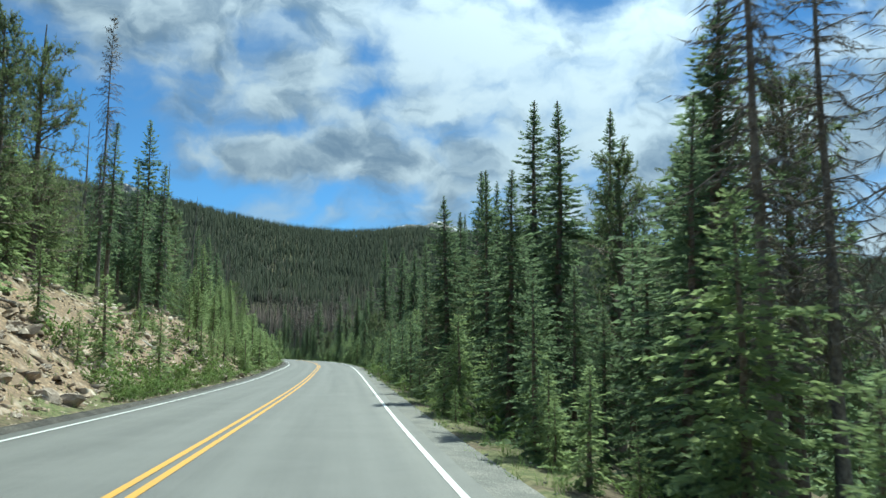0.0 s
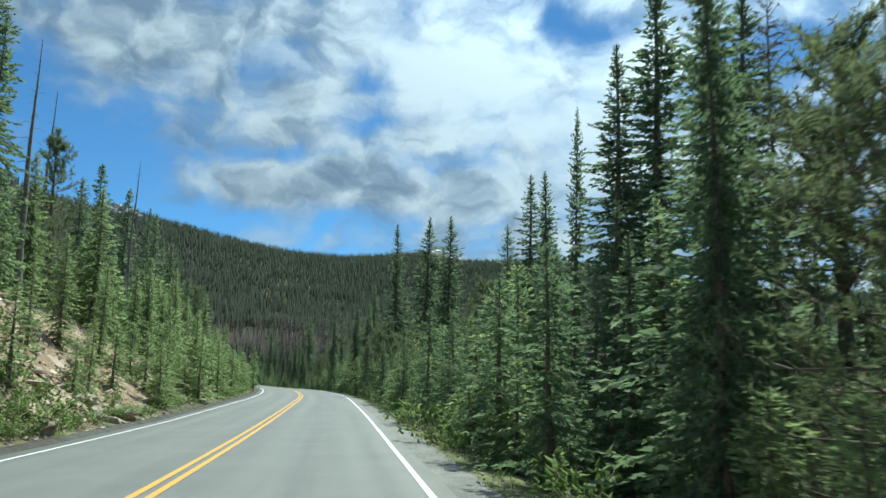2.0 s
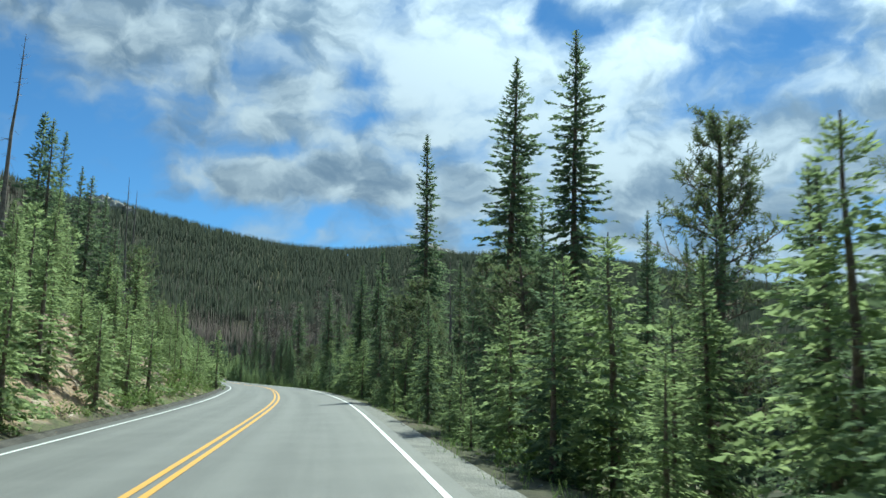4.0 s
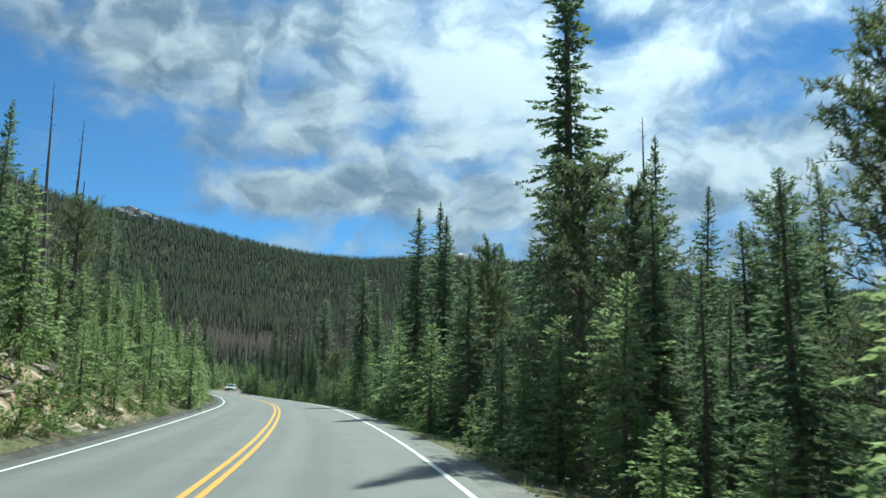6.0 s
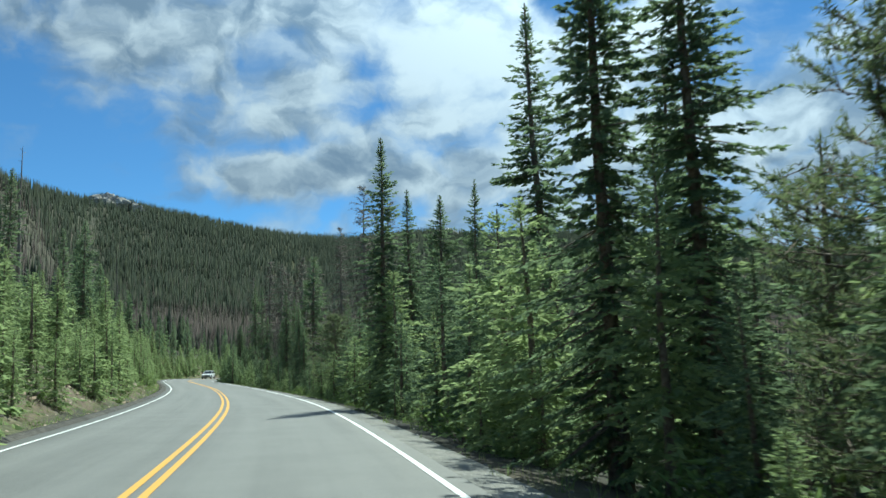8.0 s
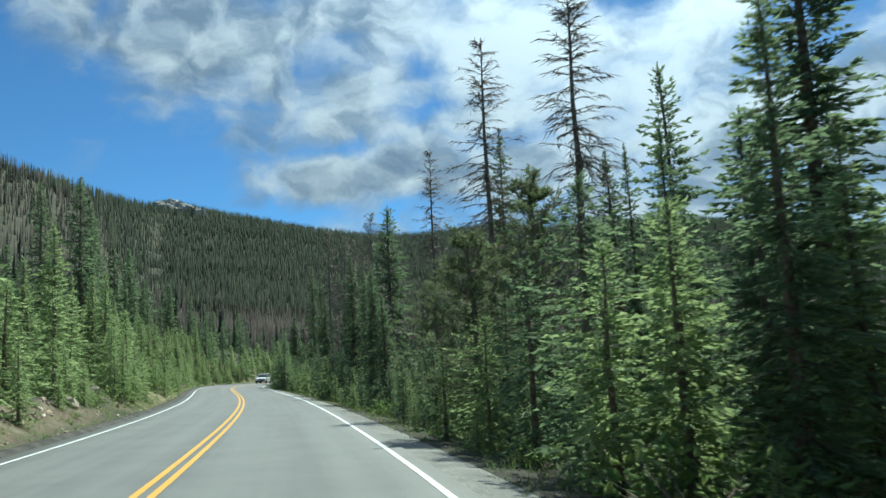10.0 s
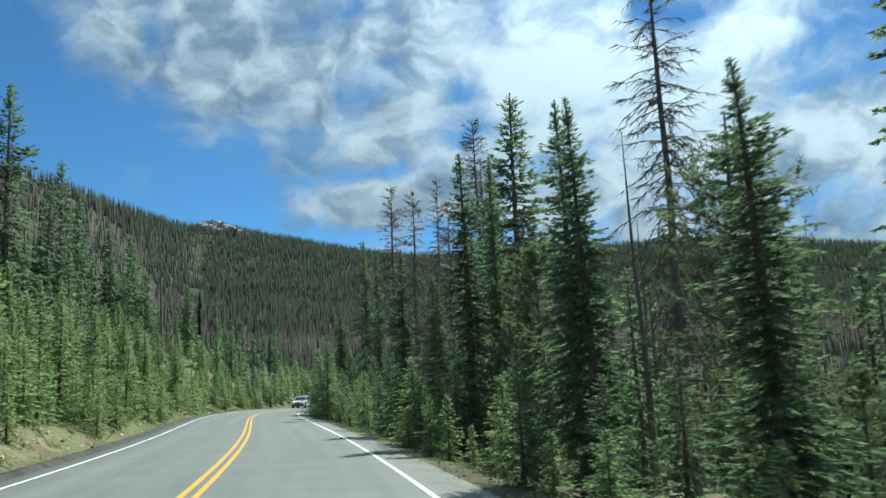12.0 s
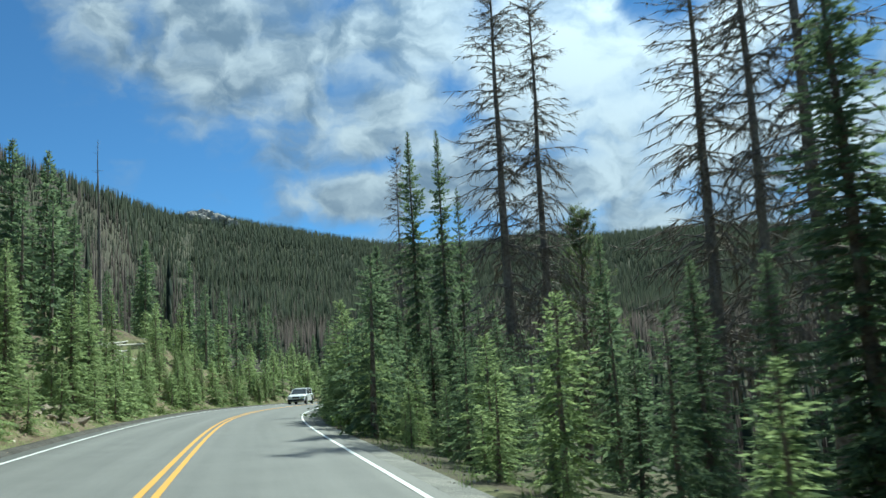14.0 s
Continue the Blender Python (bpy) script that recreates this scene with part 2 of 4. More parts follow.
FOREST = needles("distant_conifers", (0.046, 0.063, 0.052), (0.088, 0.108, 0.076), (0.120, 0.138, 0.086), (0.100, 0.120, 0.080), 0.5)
GREYWOOD = needles("dead_standing_timber", (0.105, 0.090, 0.086), (0.185, 0.158, 0.146), (0.25, 0.215, 0.195), (0.16, 0.137, 0.126), 0.5)
ROCK = plain("granite", (0.24, 0.185, 0.14), (0.48, 0.40, 0.33), 3.0, 0.9, 0.05)
STONE = needles("broken_stone", (0.23, 0.17, 0.125), (0.46, 0.365, 0.275), (0.54, 0.47, 0.39), (0.3, 0.25, 0.2), 0.0)
PEAKROCK = plain("summit_rock", (0.22, 0.20, 0.18), (0.46, 0.43, 0.39), 0.05, 0.95, 0.5)


# ---- mesh helpers ----
def part(name, bm, mat, parent=None, label=""):
    """Links a bmesh, or arrays of vertices and faces, as one mesh object under a thing."""
    me = bpy.data.meshes.new(name)
    if isinstance(bm, tuple):
        fill_mesh(me, *bm)
    else:
        bm.to_mesh(me)
        bm.free()
    me.materials.append(mat)
    ob = new(name, me)
    if parent is not None:
        ob.parent = parent
    if label:
        ob["label"] = label
    return ob


def fill_mesh(me, verts, faces):
    """Vertices (N, 3) and faces (M, k), all of one corner count."""
    verts, faces = np.asarray(verts, np.float32), np.asarray(faces, np.int32)
    k = faces.shape[1]
    me.vertices.add(len(verts))
    me.vertices.foreach_set("co", verts.ravel())
    me.loops.add(faces.size)
    me.loops.foreach_set("vertex_index", faces.ravel())
    me.polygons.add(len(faces))
    me.polygons.foreach_set("loop_start", np.arange(0, faces.size, k, dtype=np.int32))
    me.update(calc_edges=True)


def smooth(ob):
    ob.data.polygons.foreach_set("use_smooth", np.ones(len(ob.data.polygons), bool))
    return ob


def sm(x, a, b):
    u = np.clip((x - a) / (b - a), 0, 1)
    return u * u * (3 - 2 * u)


def joined(pieces):
    """Several (verts, faces) as one."""
    vs, fs, k = [], [], 0
    for v, f in pieces:
        vs.append(v)
        fs.append(np.asarray(f) + k)
        k += len(v)
    return np.concatenate(vs), np.concatenate(fs)


# ---- the road's line: curvature (1/100 m, left positive), grade and cross fall along its length ----
HEADING = -3.36
CURVE = [-0.072, -0.072, -0.025, 0.029, 0.033, 0.02, 0.296, 0.102, 0.311, 0.094, 0.173, 0.19, -0.083, -0.396, -0.531, -0.525, -0.517, -0.514]
GRADE = [-1.729, -1.12, 0.377, 0.266, -0.463, 0.746, -0.363, -1.201, 0.094]
BANK = [0.296, -0.235, 1.958, 0.159, -0.755, -2.136, -3.098, -2.148, -1.718]
CURVE_AT = np.arange(-20, 321, 20.0)
SLOPE_AT = np.arange(-40, 361, 50.0)
STEP = 0.5
S = np.arange(-90, 345, STEP)
ZERO = int(np.argmin(abs(S)))
turn = np.cumsum(np.interp(S, CURVE_AT, CURVE)) * STEP * 0.01
turn += radians(HEADING) - turn[ZERO]
RX, RY = np.cumsum(-np.sin(turn)) * STEP, np.cumsum(np.cos(turn)) * STEP
RZ = np.cumsum(np.interp(S, SLOPE_AT, GRADE)) * STEP * 0.01
RX, RY, RZ = RX - RX[ZERO], RY - RY[ZERO], RZ - RZ[ZERO]
RB = np.tan(np.radians(np.interp(S, SLOPE_AT, BANK)))
LINE = 3.45


def on_road(s, n):
    """World places at s along and n to the right of the road's centre line."""
    x, y, z, h, b = (np.interp(s, S, a) for a in (RX, RY, RZ, turn, RB))
    return np.stack([x + n * np.cos(h), y + n * np.sin(h), z + n * b], -1)


vnoise_dirs = np.random.RandomState(5).uniform(0, 6.283, (24, 3))


def rough(x, y, wave):
    """Cheap smooth relief, about -1 to 1."""
    out = 0
    for i in range(6):
        a, ph, ph2 = vnoise_dirs[i]
        k = 6.283 / wave * (1 + 0.35 * i)
        out = out + np.sin((x * np.cos(a) + y * np.sin(a)) * k + ph) * np.sin((x * np.sin(ph2) - y * np.cos(ph2)) * k * 0.8 + ph2) / (1 + 0.4 * i)
    return out / 2.2


RIDGE_AZ = [-180, -90, -60, -45, -30, -25, -21.5, -18, -14, -12.6, -11.6, -10, -7, -3.5, 0, 4, 7, 9.8, 13, 18, 23, 28, 35, 60, 120, 180]
RIDGE_EL = [6.0, 11.0, 15.6, 16.24, 15.24, 14.59, 13.4, 12.14, 11.19, 11.36, 11.26, 10.92, 10.37, 9.62, 9.08, 8.81, 9.03, 9.28, 8.78, 8.79, 8.6, 7.6, 6.4, 5.8, 5.0, 6.0]
RIDGE_R = [(-180, 900), (-45, 480), (-25, 600), (-17, 850), (-13, 1400), (60, 1500), (180, 900)]
BANK_S = [-90, 0, 30, 60, 82, 96, 108, 120, 150, 200, 236, 250, 262, 276, 292, 345]
BANK_H = [2.5, 2.8, 3.8, 3.6, 2.2, 2.7, 2.7, 1.7, 1.3, 0.9, 1.3, 2.9, 4.2, 4.0, 2.2, 1.6]


def lateral(x, y):
    cx, h = np.interp(y, RY, RX), np.interp(y, RY, turn)
    return (x - cx) * np.cos(h), np.interp(y, RY, S), np.interp(y, RY, RZ), np.interp(y, RY, RB)


def height(x, y):
    d, s, zr, b = lateral(x, y)
    past = 1 - sm(y, RY[-1], RY[-1] + 70)
    z = zr + np.clip(d, -4.4, 4.9) * b - 0.06
    bh = past * np.interp(s, BANK_S, BANK_H) * (1 + 0.25 * np.sin(s * 0.21) + 0.15 * np.sin(s * 0.53 + 1))
    u = np.maximum(-d - 4.5, 0)
    z = z + bh * sm(u, 0, bh * 1.75 + 0.01) + 0.30 * past * np.maximum(np.minimum(u, 75) - 4, 0) * (1 - sm(u, 120, 420))
    z = z + 0.22 * rough(x, y, 3.1) * sm(u, 0.2, 2.5) + 0.5 * rough(x, y, 11.0) * sm(u, 2, 9)
    v = np.maximum(d - 4.7, 0)
    z = z - 0.24 * past * np.minimum(v, 38) * (1 - sm(v, 200, 600)) + 0.25 * rough(x, y, 5.0) * sm(v, 0.5, 4)
    rx, ry = x - 5.0, y - 140.0
    r, az = np.hypot(rx, ry), np.degrees(np.arctan2(rx, ry))
    el = np.tan(np.radians(np.interp(az, RIDGE_AZ, RIDGE_EL)))
    top = np.interp(az, [a for a, _ in RIDGE_R], [q for _, q in RIDGE_R])
    hill = np.minimum(r, top) * el * (0.25 * sm(r, 190, 480) + 0.75 * sm(r / top, 0.3, 1.0)) * (1 - 0.6 * sm(r / top, 1.08, 2.6))
    hill = hill + 5.0 * rough(x, y, 260.0) * sm(r, 260, 520) * (1 - sm(r / top, 0.7, 1.0))
    return z + hill


def spread(lo, hi, step, far, growth=1.085):
    a = list(np.arange(lo, hi + 1e-6, step))
    up, down, k, j = [], [], step, step
    p = a[-1]
    while p < far[1]:
        k *= growth
        p += k
        up.append(p)
    p = a[0]
    while p > far[0]:
        j *= growth
        p -= j
        down.append(p)
    return np.array(down[::-1] + a + up)


def grid_faces(nu, nv):
    i = np.arange((nu - 1) * (nv - 1))
    a = (i // (nv - 1)) * nv + i % (nv - 1)
    return np.stack([a, a + nv, a + nv + 1, a + 1], 1)


# ground: one sheet to the horizon, sunk a little below the road bed
gu = spread(-20, 12, 0.7, (-3200, 3200))
gv = spread(-40, 325, 1.7, (-1600, 3600))
U, V = np.meshgrid(gu, gv, indexing="ij")
GX, GY = U + np.interp(V, RY, RX), V
GZ = height(GX, GY)
GZ = np.where(abs(lateral(GX, GY)[0]) < 4.2, GZ - 0.12, GZ)
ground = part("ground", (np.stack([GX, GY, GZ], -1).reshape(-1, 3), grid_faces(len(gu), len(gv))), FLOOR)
lay = ground.data.uv_layers.new(name="lane")
corner = np.empty(len(ground.data.loops), np.int32)
ground.data.loops.foreach_get("vertex_index", corner)
lay.data.foreach_set("uv", np.stack([lateral(GX, GY)[0].ravel(), GY.ravel()], 1)[corner].astype(np.float32).ravel())
tagged(smooth(ground), "forest floor with a bare sandy cut bank and wooded slopes", "ground", kind="structure")


def strip(name, mat, s0, s1, ds, offsets, lift, label, category, wobble=0.0):
    """A band along the road between offsets to the right of its centre; lift: heights at those offsets."""
    ss = np.arange(s0, s1, ds)
    rows = []
    for o, l in zip(offsets, lift):
        edge = wobble * (rough(ss, ss * 0 + o * 7, 4.0) + 0.5 * rough(ss, ss * 0 + o, 1.3)) if o in (offsets[0], offsets[-1]) else 0 * ss
        q = on_road(ss, o + edge)
        q[:, 2] += l
        rows.append(q)
    v = np.stack(rows).reshape(-1, 3)
    ob = part(name, (v, grid_faces(len(offsets), len(ss))), mat)
    lay = ob.data.uv_layers.new(name="lane")
    idx = np.empty(len(ob.data.loops), np.int32)
    ob.data.loops.foreach_get("vertex_index", idx)
    uvs = np.stack([np.repeat(offsets, len(ss)), np.tile(ss, len(offsets))], 1)[idx]
    lay.data.foreach_set("uv", uvs.astype(np.float32).ravel())
    return tagged(smooth(ob), label, category, kind="structure")


strip("road", ASPHALT, -90, 344, 1.0, [-3.95, -3.9, -3.0, -2, -1, 0, 1, 2, 3.0, 3.75, 3.8], [-0.12, 0, 0, 0, 0, 0.01, 0, 0, 0, 0, -0.12], "worn pale grey two-lane asphalt road", "road", 0.03)
strip("shoulder_left", GUTTER, -90, 344, 0.5, [-4.45, -4.3, -4.16, -4.0, -3.7], [-0.09, 0.07, 0.06, -0.03, -0.02], "dark gravelly gutter along the road's edge", "shoulder", 0.05)
strip("shoulder_right", GRAVEL, -90, 344, 0.5, [3.6, 3.85, 4.15, 4.5, 4.85], [-0.02, -0.03, -0.045, -0.08, -0.2], "grey gravel shoulder beside the road", "shoulder", 0.22)
for lo, hi, mat, lab in ((-0.165, -0.06, YELLOW, "yellow double centre line painted on the asphalt"), (0.06, 0.165, YELLOW, "yellow double centre line painted on the asphalt"), (LINE - 0.045, LINE + 0.045, WHITE, "white edge line painted on the asphalt"), (-LINE - 0.045, -LINE + 0.045, WHITE, "white edge line painted on the asphalt")):
    strip("road_marking", mat, -90, 344, 1.0, [lo, hi], [0.016, 0.016] if abs(lo) < 1 else [0.006, 0.006], lab, "road marking")


# ---- conifers ----
def unit(v):
    return v / np.maximum(np.linalg.norm(v, axis=-1, keepdims=True), 1e-9)


def spikes(base, way, length, radius, full=True):
    """Slim spindles (6 triangles) or cones (3 triangles), one from each base along its way."""
    n = len(base)
    way = unit(way)
    side = unit(np.cross(way, np.where(abs(way[:, 2:3]) > 0.9, [[1.0, 0, 0]], [[0, 0, 1.0]])))
    up = np.cross(side, way)
    length, radius = np.asarray(length).reshape(-1, 1) * np.ones((n, 1)), np.asarray(radius).reshape(-1, 1) * np.ones((n, 1))
    ring = []
    for k in range(3):
        a = 2.094 * k + 1.57
        ring.append(base + way * length * (0.38 if full else 0.0) + (side * math.cos(a) + up * math.sin(a) * 0.75) * radius)
    tip = base + way * length
    i = np.arange(n)[:, None] * (5 if full else 4)
    if full:
        v = np.stack([base, *ring, tip], 1).reshape(-1, 3)
        f = np.concatenate([i + [[0, 2, 1]], i + [[0, 3, 2]], i + [[0, 1, 3]], i + [[1, 2, 4]], i + [[2, 3, 4]], i + [[3, 1, 4]]])
    else:
        v = np.stack([*ring, tip], 1).reshape(-1, 3)
        f = np.concatenate([i + [[0, 1, 3]], i + [[1, 2, 3]], i + [[2, 0, 3]]])
    return v, f


def blades(rng, base, way, length, width):
    """Small needle sprays, one thin blade each, rolled at random about its own way."""
    n = len(base)
    way = unit(way)
    side = unit(np.cross(way, rng.normal(0, 1, (n, 3))))
    length, width = np.reshape(length, (-1, 1)), np.reshape(width, (-1, 1))
    mid = base + way * length * 0.3
    v = np.stack([mid - side * width, mid + side * width * 0.4 - way * length * 0.3, base + way * length], 1).reshape(-1, 3)
    return v, np.arange(n * 3).reshape(-1, 3)


def stem(rng, h, r, sides=7, rings=9, lean=0.02, top=0.12):
    """A tapered, slightly crooked trunk with a flared foot, as triangles. Returns it and its axis as a function of height."""
    t = np.linspace(0, 1, rings)
    wob = np.cumsum(rng.normal(0, lean * h / rings, (rings, 2)), 0)
    wob -= wob[0]
    rad = r * ((1 - t) * (1 - top) + top) * (1 + 0.5 * np.exp(-t * h / 0.35))
    a = np.arange(sides) / sides * 6.283
    ring = np.stack([np.cos(a), np.sin(a)], 1)
    v = np.concatenate([np.concatenate([wob[i] + ring * rad[i], np.full((sides, 1), t[i] * h - (0.4 if i == 0 else 0))], 1) for i in range(rings)])
    f = []
    for i in range(rings - 1):
        for j in range(sides):
            p, q = i * sides + j, i * sides + (j + 1) % sides
            f += [(p, q, q + sides), (p, q + sides, p + sides)]
    return (v, np.array(f)), lambda z: np.stack([np.interp(z, t * h, wob[:, 0]), np.interp(z, t * h, wob[:, 1]), z], -1)


def boughs(rng, h, foot, reach, gap, per, shape=0.78):
    """Branch bases, ways and lengths up a spire-like crown."""
    z, zs = foot, []
    while z < h - 0.12:
        zs += [z + rng.normal(0, 0.13) * gap for _ in range(per)]
        z += gap * rng.uniform(0.75, 1.25) * (1.0 - 0.5 * (z / h))
    z = np.clip(np.array(zs), 0.05, h - 0.05)
    k = np.clip((z - foot) / (h - foot), 0, 1)
    a = rng.uniform(0, 6.283, len(z))
    lobes = 1 + 0.22 * np.sin(a * 2 + k * 9 + rng.uniform(0, 6)) + 0.15 * np.sin(k * 23 + rng.uniform(0, 6))
    length = (reach * (1 - k) ** shape * lobes * np.where(rng.uniform(0, 1, len(z)) < 0.16, 0.5, 1.0) * rng.uniform(0.6, 1.2, len(z)) + 0.05) * np.minimum(1, 0.6 + k * 5)
    pitch = np.radians(np.interp(k, [0, 0.5, 0.85, 1], [-26, -14, 10, 38]) + rng.normal(0, 7, len(z)))
    way = np.stack([np.cos(a) * np.cos(pitch), np.sin(a) * np.cos(pitch), np.sin(pitch)], 1)
    return z, k, way, length


def sprays(rng, base, way, length, gap, size, fat, droop=0.12, curl=0.25):
    """Needle sprays along each branch, to both sides and at its end."""
    m = np.maximum(1, (length / gap).astype(int))
    j = np.repeat(np.arange(len(base)), m * 2)
    n = len(j)
    q = rng.uniform(0.08, 1.0, (n, 1)) ** 0.8
    side = unit(np.cross(way, [[0, 0, 1.0]]))[j]
    l = length[j][:, None]
    p = base[j] + way[j] * l * q
    p[:, 2:] -= droop * l * q * (1 - q * (1 + curl))
    d = way[j] * 0.8 + side * (rng.choice([-1.0, 1.0], (n, 1)) * rng.uniform(0.2, 1.1, (n, 1)))
    d[:, 2] += rng.uniform(-0.45, 0.3, n)
    ls = size * rng.uniform(0.6, 1.3, n) * (0.3 + 0.7 * np.minimum(1, length[j] / 0.75)) * (1.15 - 0.4 * q[:, 0])
    k = len(base)
    tip = size * rng.uniform(0.8, 1.3, k) * (0.3 + 0.7 * np.minimum(1, length / 0.75))
    return joined([blades(rng, p, d, ls, ls * fat), blades(rng, base + way * length[:, None] * 0.85, way + [[0, 0, 0.15]], tip, tip * fat)])


def place_first(name, label, category, group):
    e = new(name)
    e.empty_display_size = 0.3
    return tagged(e, label, category, group)


def spruce(seed, h, reach, foot, gap, per, spray, size, fat, mat, label, name="spruce_tree", bark=BARK, limbs=True):
    rng = np.random.RandomState(seed)
    e = place_first(name, label, "tree", "conifers along the road")
    trunk, axis = stem(rng, h, 0.012 * h + 0.03, 6, 7)
    z, k, way, length = boughs(rng, h, foot, reach, gap, per)
    base = axis(z)
    z2, _, way2, length2 = boughs(rng, h, foot, reach * 0.45, gap * 1.2, per)
    limb = spikes(base, way, length * 0.9, 0.010 + 0.012 * length, False)
    part("trunk", joined([trunk, limb]) if limbs else trunk, bark, e)
    up = rng.uniform(0.03, 0.09, 26) * h
    tip = blades(rng, axis(h - up), rng.normal(0, 0.5, (26, 3)) * [[1, 1, 0.2]] + [[0, 0, 0.75]], 0.05 + up * 0.32, 0.012 + up * 0.05)
    part("crown", joined([sprays(rng, base, way, length, spray, size, fat), sprays(rng, axis(z2), way2, length2, spray * 1.1, size * 1.1, fat * 1.1), tip]), mat, e)
    return e


def pine(seed, h, reach, clear, count, tufts, label):
    """A pine with a clear lower trunk, upswept crooked limbs and round needle tufts at their ends."""
    rng = np.random.RandomState(seed)
    e = place_first("pine_tree", label, "tree", "conifers along the road")
    trunk, axis = stem(rng, h * 0.97, 0.016 * h + 0.03, 7, 9, 0.035)
    z = np.sort(clear + (h * 0.97 - clear) * (1 - (1 - rng.uniform(0, 1, count)) ** 0.78))
    k = (z - clear) / (h - clear)
    a = np.arange(count) * 2.4 + rng.uniform(-0.5, 0.5, count)
    length = reach * np.interp(k, [0, 0.35, 0.8, 1], [0.9, 1.0, 0.55, 0.2]) * rng.uniform(0.6, 1.2, count)
    pitch = np.radians(np.interp(k, [0, 1], [-6, 36]) + rng.normal(0, 9, count))
    way = np.stack([np.cos(a) * np.cos(pitch), np.sin(a) * np.cos(pitch), np.sin(pitch)], 1)
    base = axis(z)
    mid = base + way * length[:, None] * 0.55
    bend = unit(way + np.stack([rng.normal(0, 0.2, count), rng.normal(0, 0.2, count), rng.uniform(0.1, 0.45, count)], 1))
    end = mid + bend * length[:, None] * 0.5
    limbs = [spikes(base, mid - base + bend * 0.05, np.linalg.norm(mid - base, axis=1) * 1.5, 0.02 + 0.016 * length, False), spikes(mid, bend, length * 0.52, 0.012 + 0.008 * length, False)]
    vs, ds = [], []
    twv, twd, twl = [], [], []
    for i in range(count):
        for j in range(tufts):
            q = rng.uniform(-0.8, 1.0) if j else 1.0
            p = mid[i] + (end[i] - mid[i]) * q if q > 0 else mid[i] + (base[i] - mid[i]) * -q
            d = unit(bend[i] + rng.normal(0, 0.75, 3) + np.array([0, 0, 0.3]))
            l = rng.uniform(0.25, 0.65) * (0.5 + length[i] / reach * 0.7) if j else 0.05
            c = p + d * l
            twv.append(p), twd.append(d), twl.append(l + 0.05)
            for _ in range(17):
                vs.append(c - d * rng.uniform(0.0, 0.30))
                ds.append(d * 0.7 + unit(rng.normal(0, 1, 3)))
    limbs.append(spikes(np.array(twv), np.array(twd), np.array(twl), 0.016, False))
    part("trunk", joined([trunk] + limbs), BARK, e)
    ls = rng.uniform(0.10, 0.18, len(vs))
    part("crown", blades(rng, np.array(vs), np.array(ds), ls, ls * 0.16), PINE, e)
    return e


def dead_tree(seed, h, reach, foot, count, twigs, label, name="dead_tree", lean=0.02):
    """A standing dead conifer: bare trunk, limbs that sag and turn up again, and hanging twigs."""
    rng = np.random.RandomState(seed)
    e = place_first(name, label, "dead tree", "dead standing trees")
    trunk, axis = stem(rng, h, 0.012 * h + 0.03, 8, 9, lean, 0.06)
    z = np.sort(rng.uniform(foot, h * 0.985, count))
    k = (z - foot) / (h - foot)
    a = rng.uniform(0, 6.283, count)
    length = reach * (1 - k) ** 0.6 * rng.uniform(0.35, 1.15, count) + 0.15
    pitch = np.interp(k, [0, 0.6, 1], [-14, -2, 32]) + rng.normal(0, 9, count)
    flat = np.stack([np.cos(a), np.sin(a), 0 * a], 1)
    joint, bits, seat = axis(z), [], []
    for q, (share, sag) in enumerate(((0.4, 0), (0.35, -38), (0.35, -16))):
        t = np.radians(pitch + sag * (1 - k) + rng.normal(0, 6, count))
        way = unit(flat * np.cos(t)[:, None] + np.stack([0 * t, 0 * t, np.sin(t)], 1) + rng.normal(0, 0.07, (count, 3)))
        thick = (0.014 + 0.012 * length) * (1.0, 0.7, 0.45)[q]
        bits.append(spikes(joint, way, length * share * (1.5 if q < 2 else 1.0), thick, False))
        seat.append((joint, way, length * share))
        joint = joint + way * (length * share)[:, None]
    if twigs:
        j = np.repeat(np.arange(count), twigs)
        n = len(j)
        seg = rng.randint(0, 3, n)
        o, w, l = (np.stack([p[i] for p in seat], 1)[j, seg] for i in range(3))
        side = np.cross(w, [[0, 0, 1.0]]) * rng.choice([-1.0, 1.0], (n, 1))
        d = w * 0.8 + side * rng.uniform(0.3, 1.0, (n, 1)) + rng.normal(0, 0.2, (n, 3)) + [[0, 0, -0.35]]
        lt = rng.uniform(0.2, 0.6, n) * (0.4 + 0.7 * length[j] / reach)
        p = o + w * (l * rng.uniform(0.1, 1.0, n))[:, None]
        bits.append(spikes(p, d, lt, 0.016, False))
        part("trunk", trunk, DEAD, e)
        part("branch_work", joined(bits), DEAD, e, "bare grey branches")["kind"] = "stuff"
    else:
        part("trunk", joined([trunk] + bits), DEAD, e)
    return e


class Kind:
    """A built tree and its height; the first use places it, later ones copy it."""

    def __init__(self, ob, h):
        self.ob, self.h, self.used = ob, h, False

    def put(self, x, y, h, turn_deg, tilt=(0.0, 0.0), widen=1.0, sink=0.05):
        k = h / self.h
        m = pose(x, y, float(height(x, y)) - sink, tilt[0], tilt[1], turn_deg) @ Matrix.Diagonal((k * widen, k * widen, k, 1))
        if not self.used:
            self.used = True
            self.ob.matrix_basis = m
            return self.ob
        keep = self.ob.matrix_basis.copy()
        self.ob.matrix_basis = Matrix.Identity(4)
        c = copy_thing(self.ob, m)
        self.ob.matrix_basis = keep
        return c


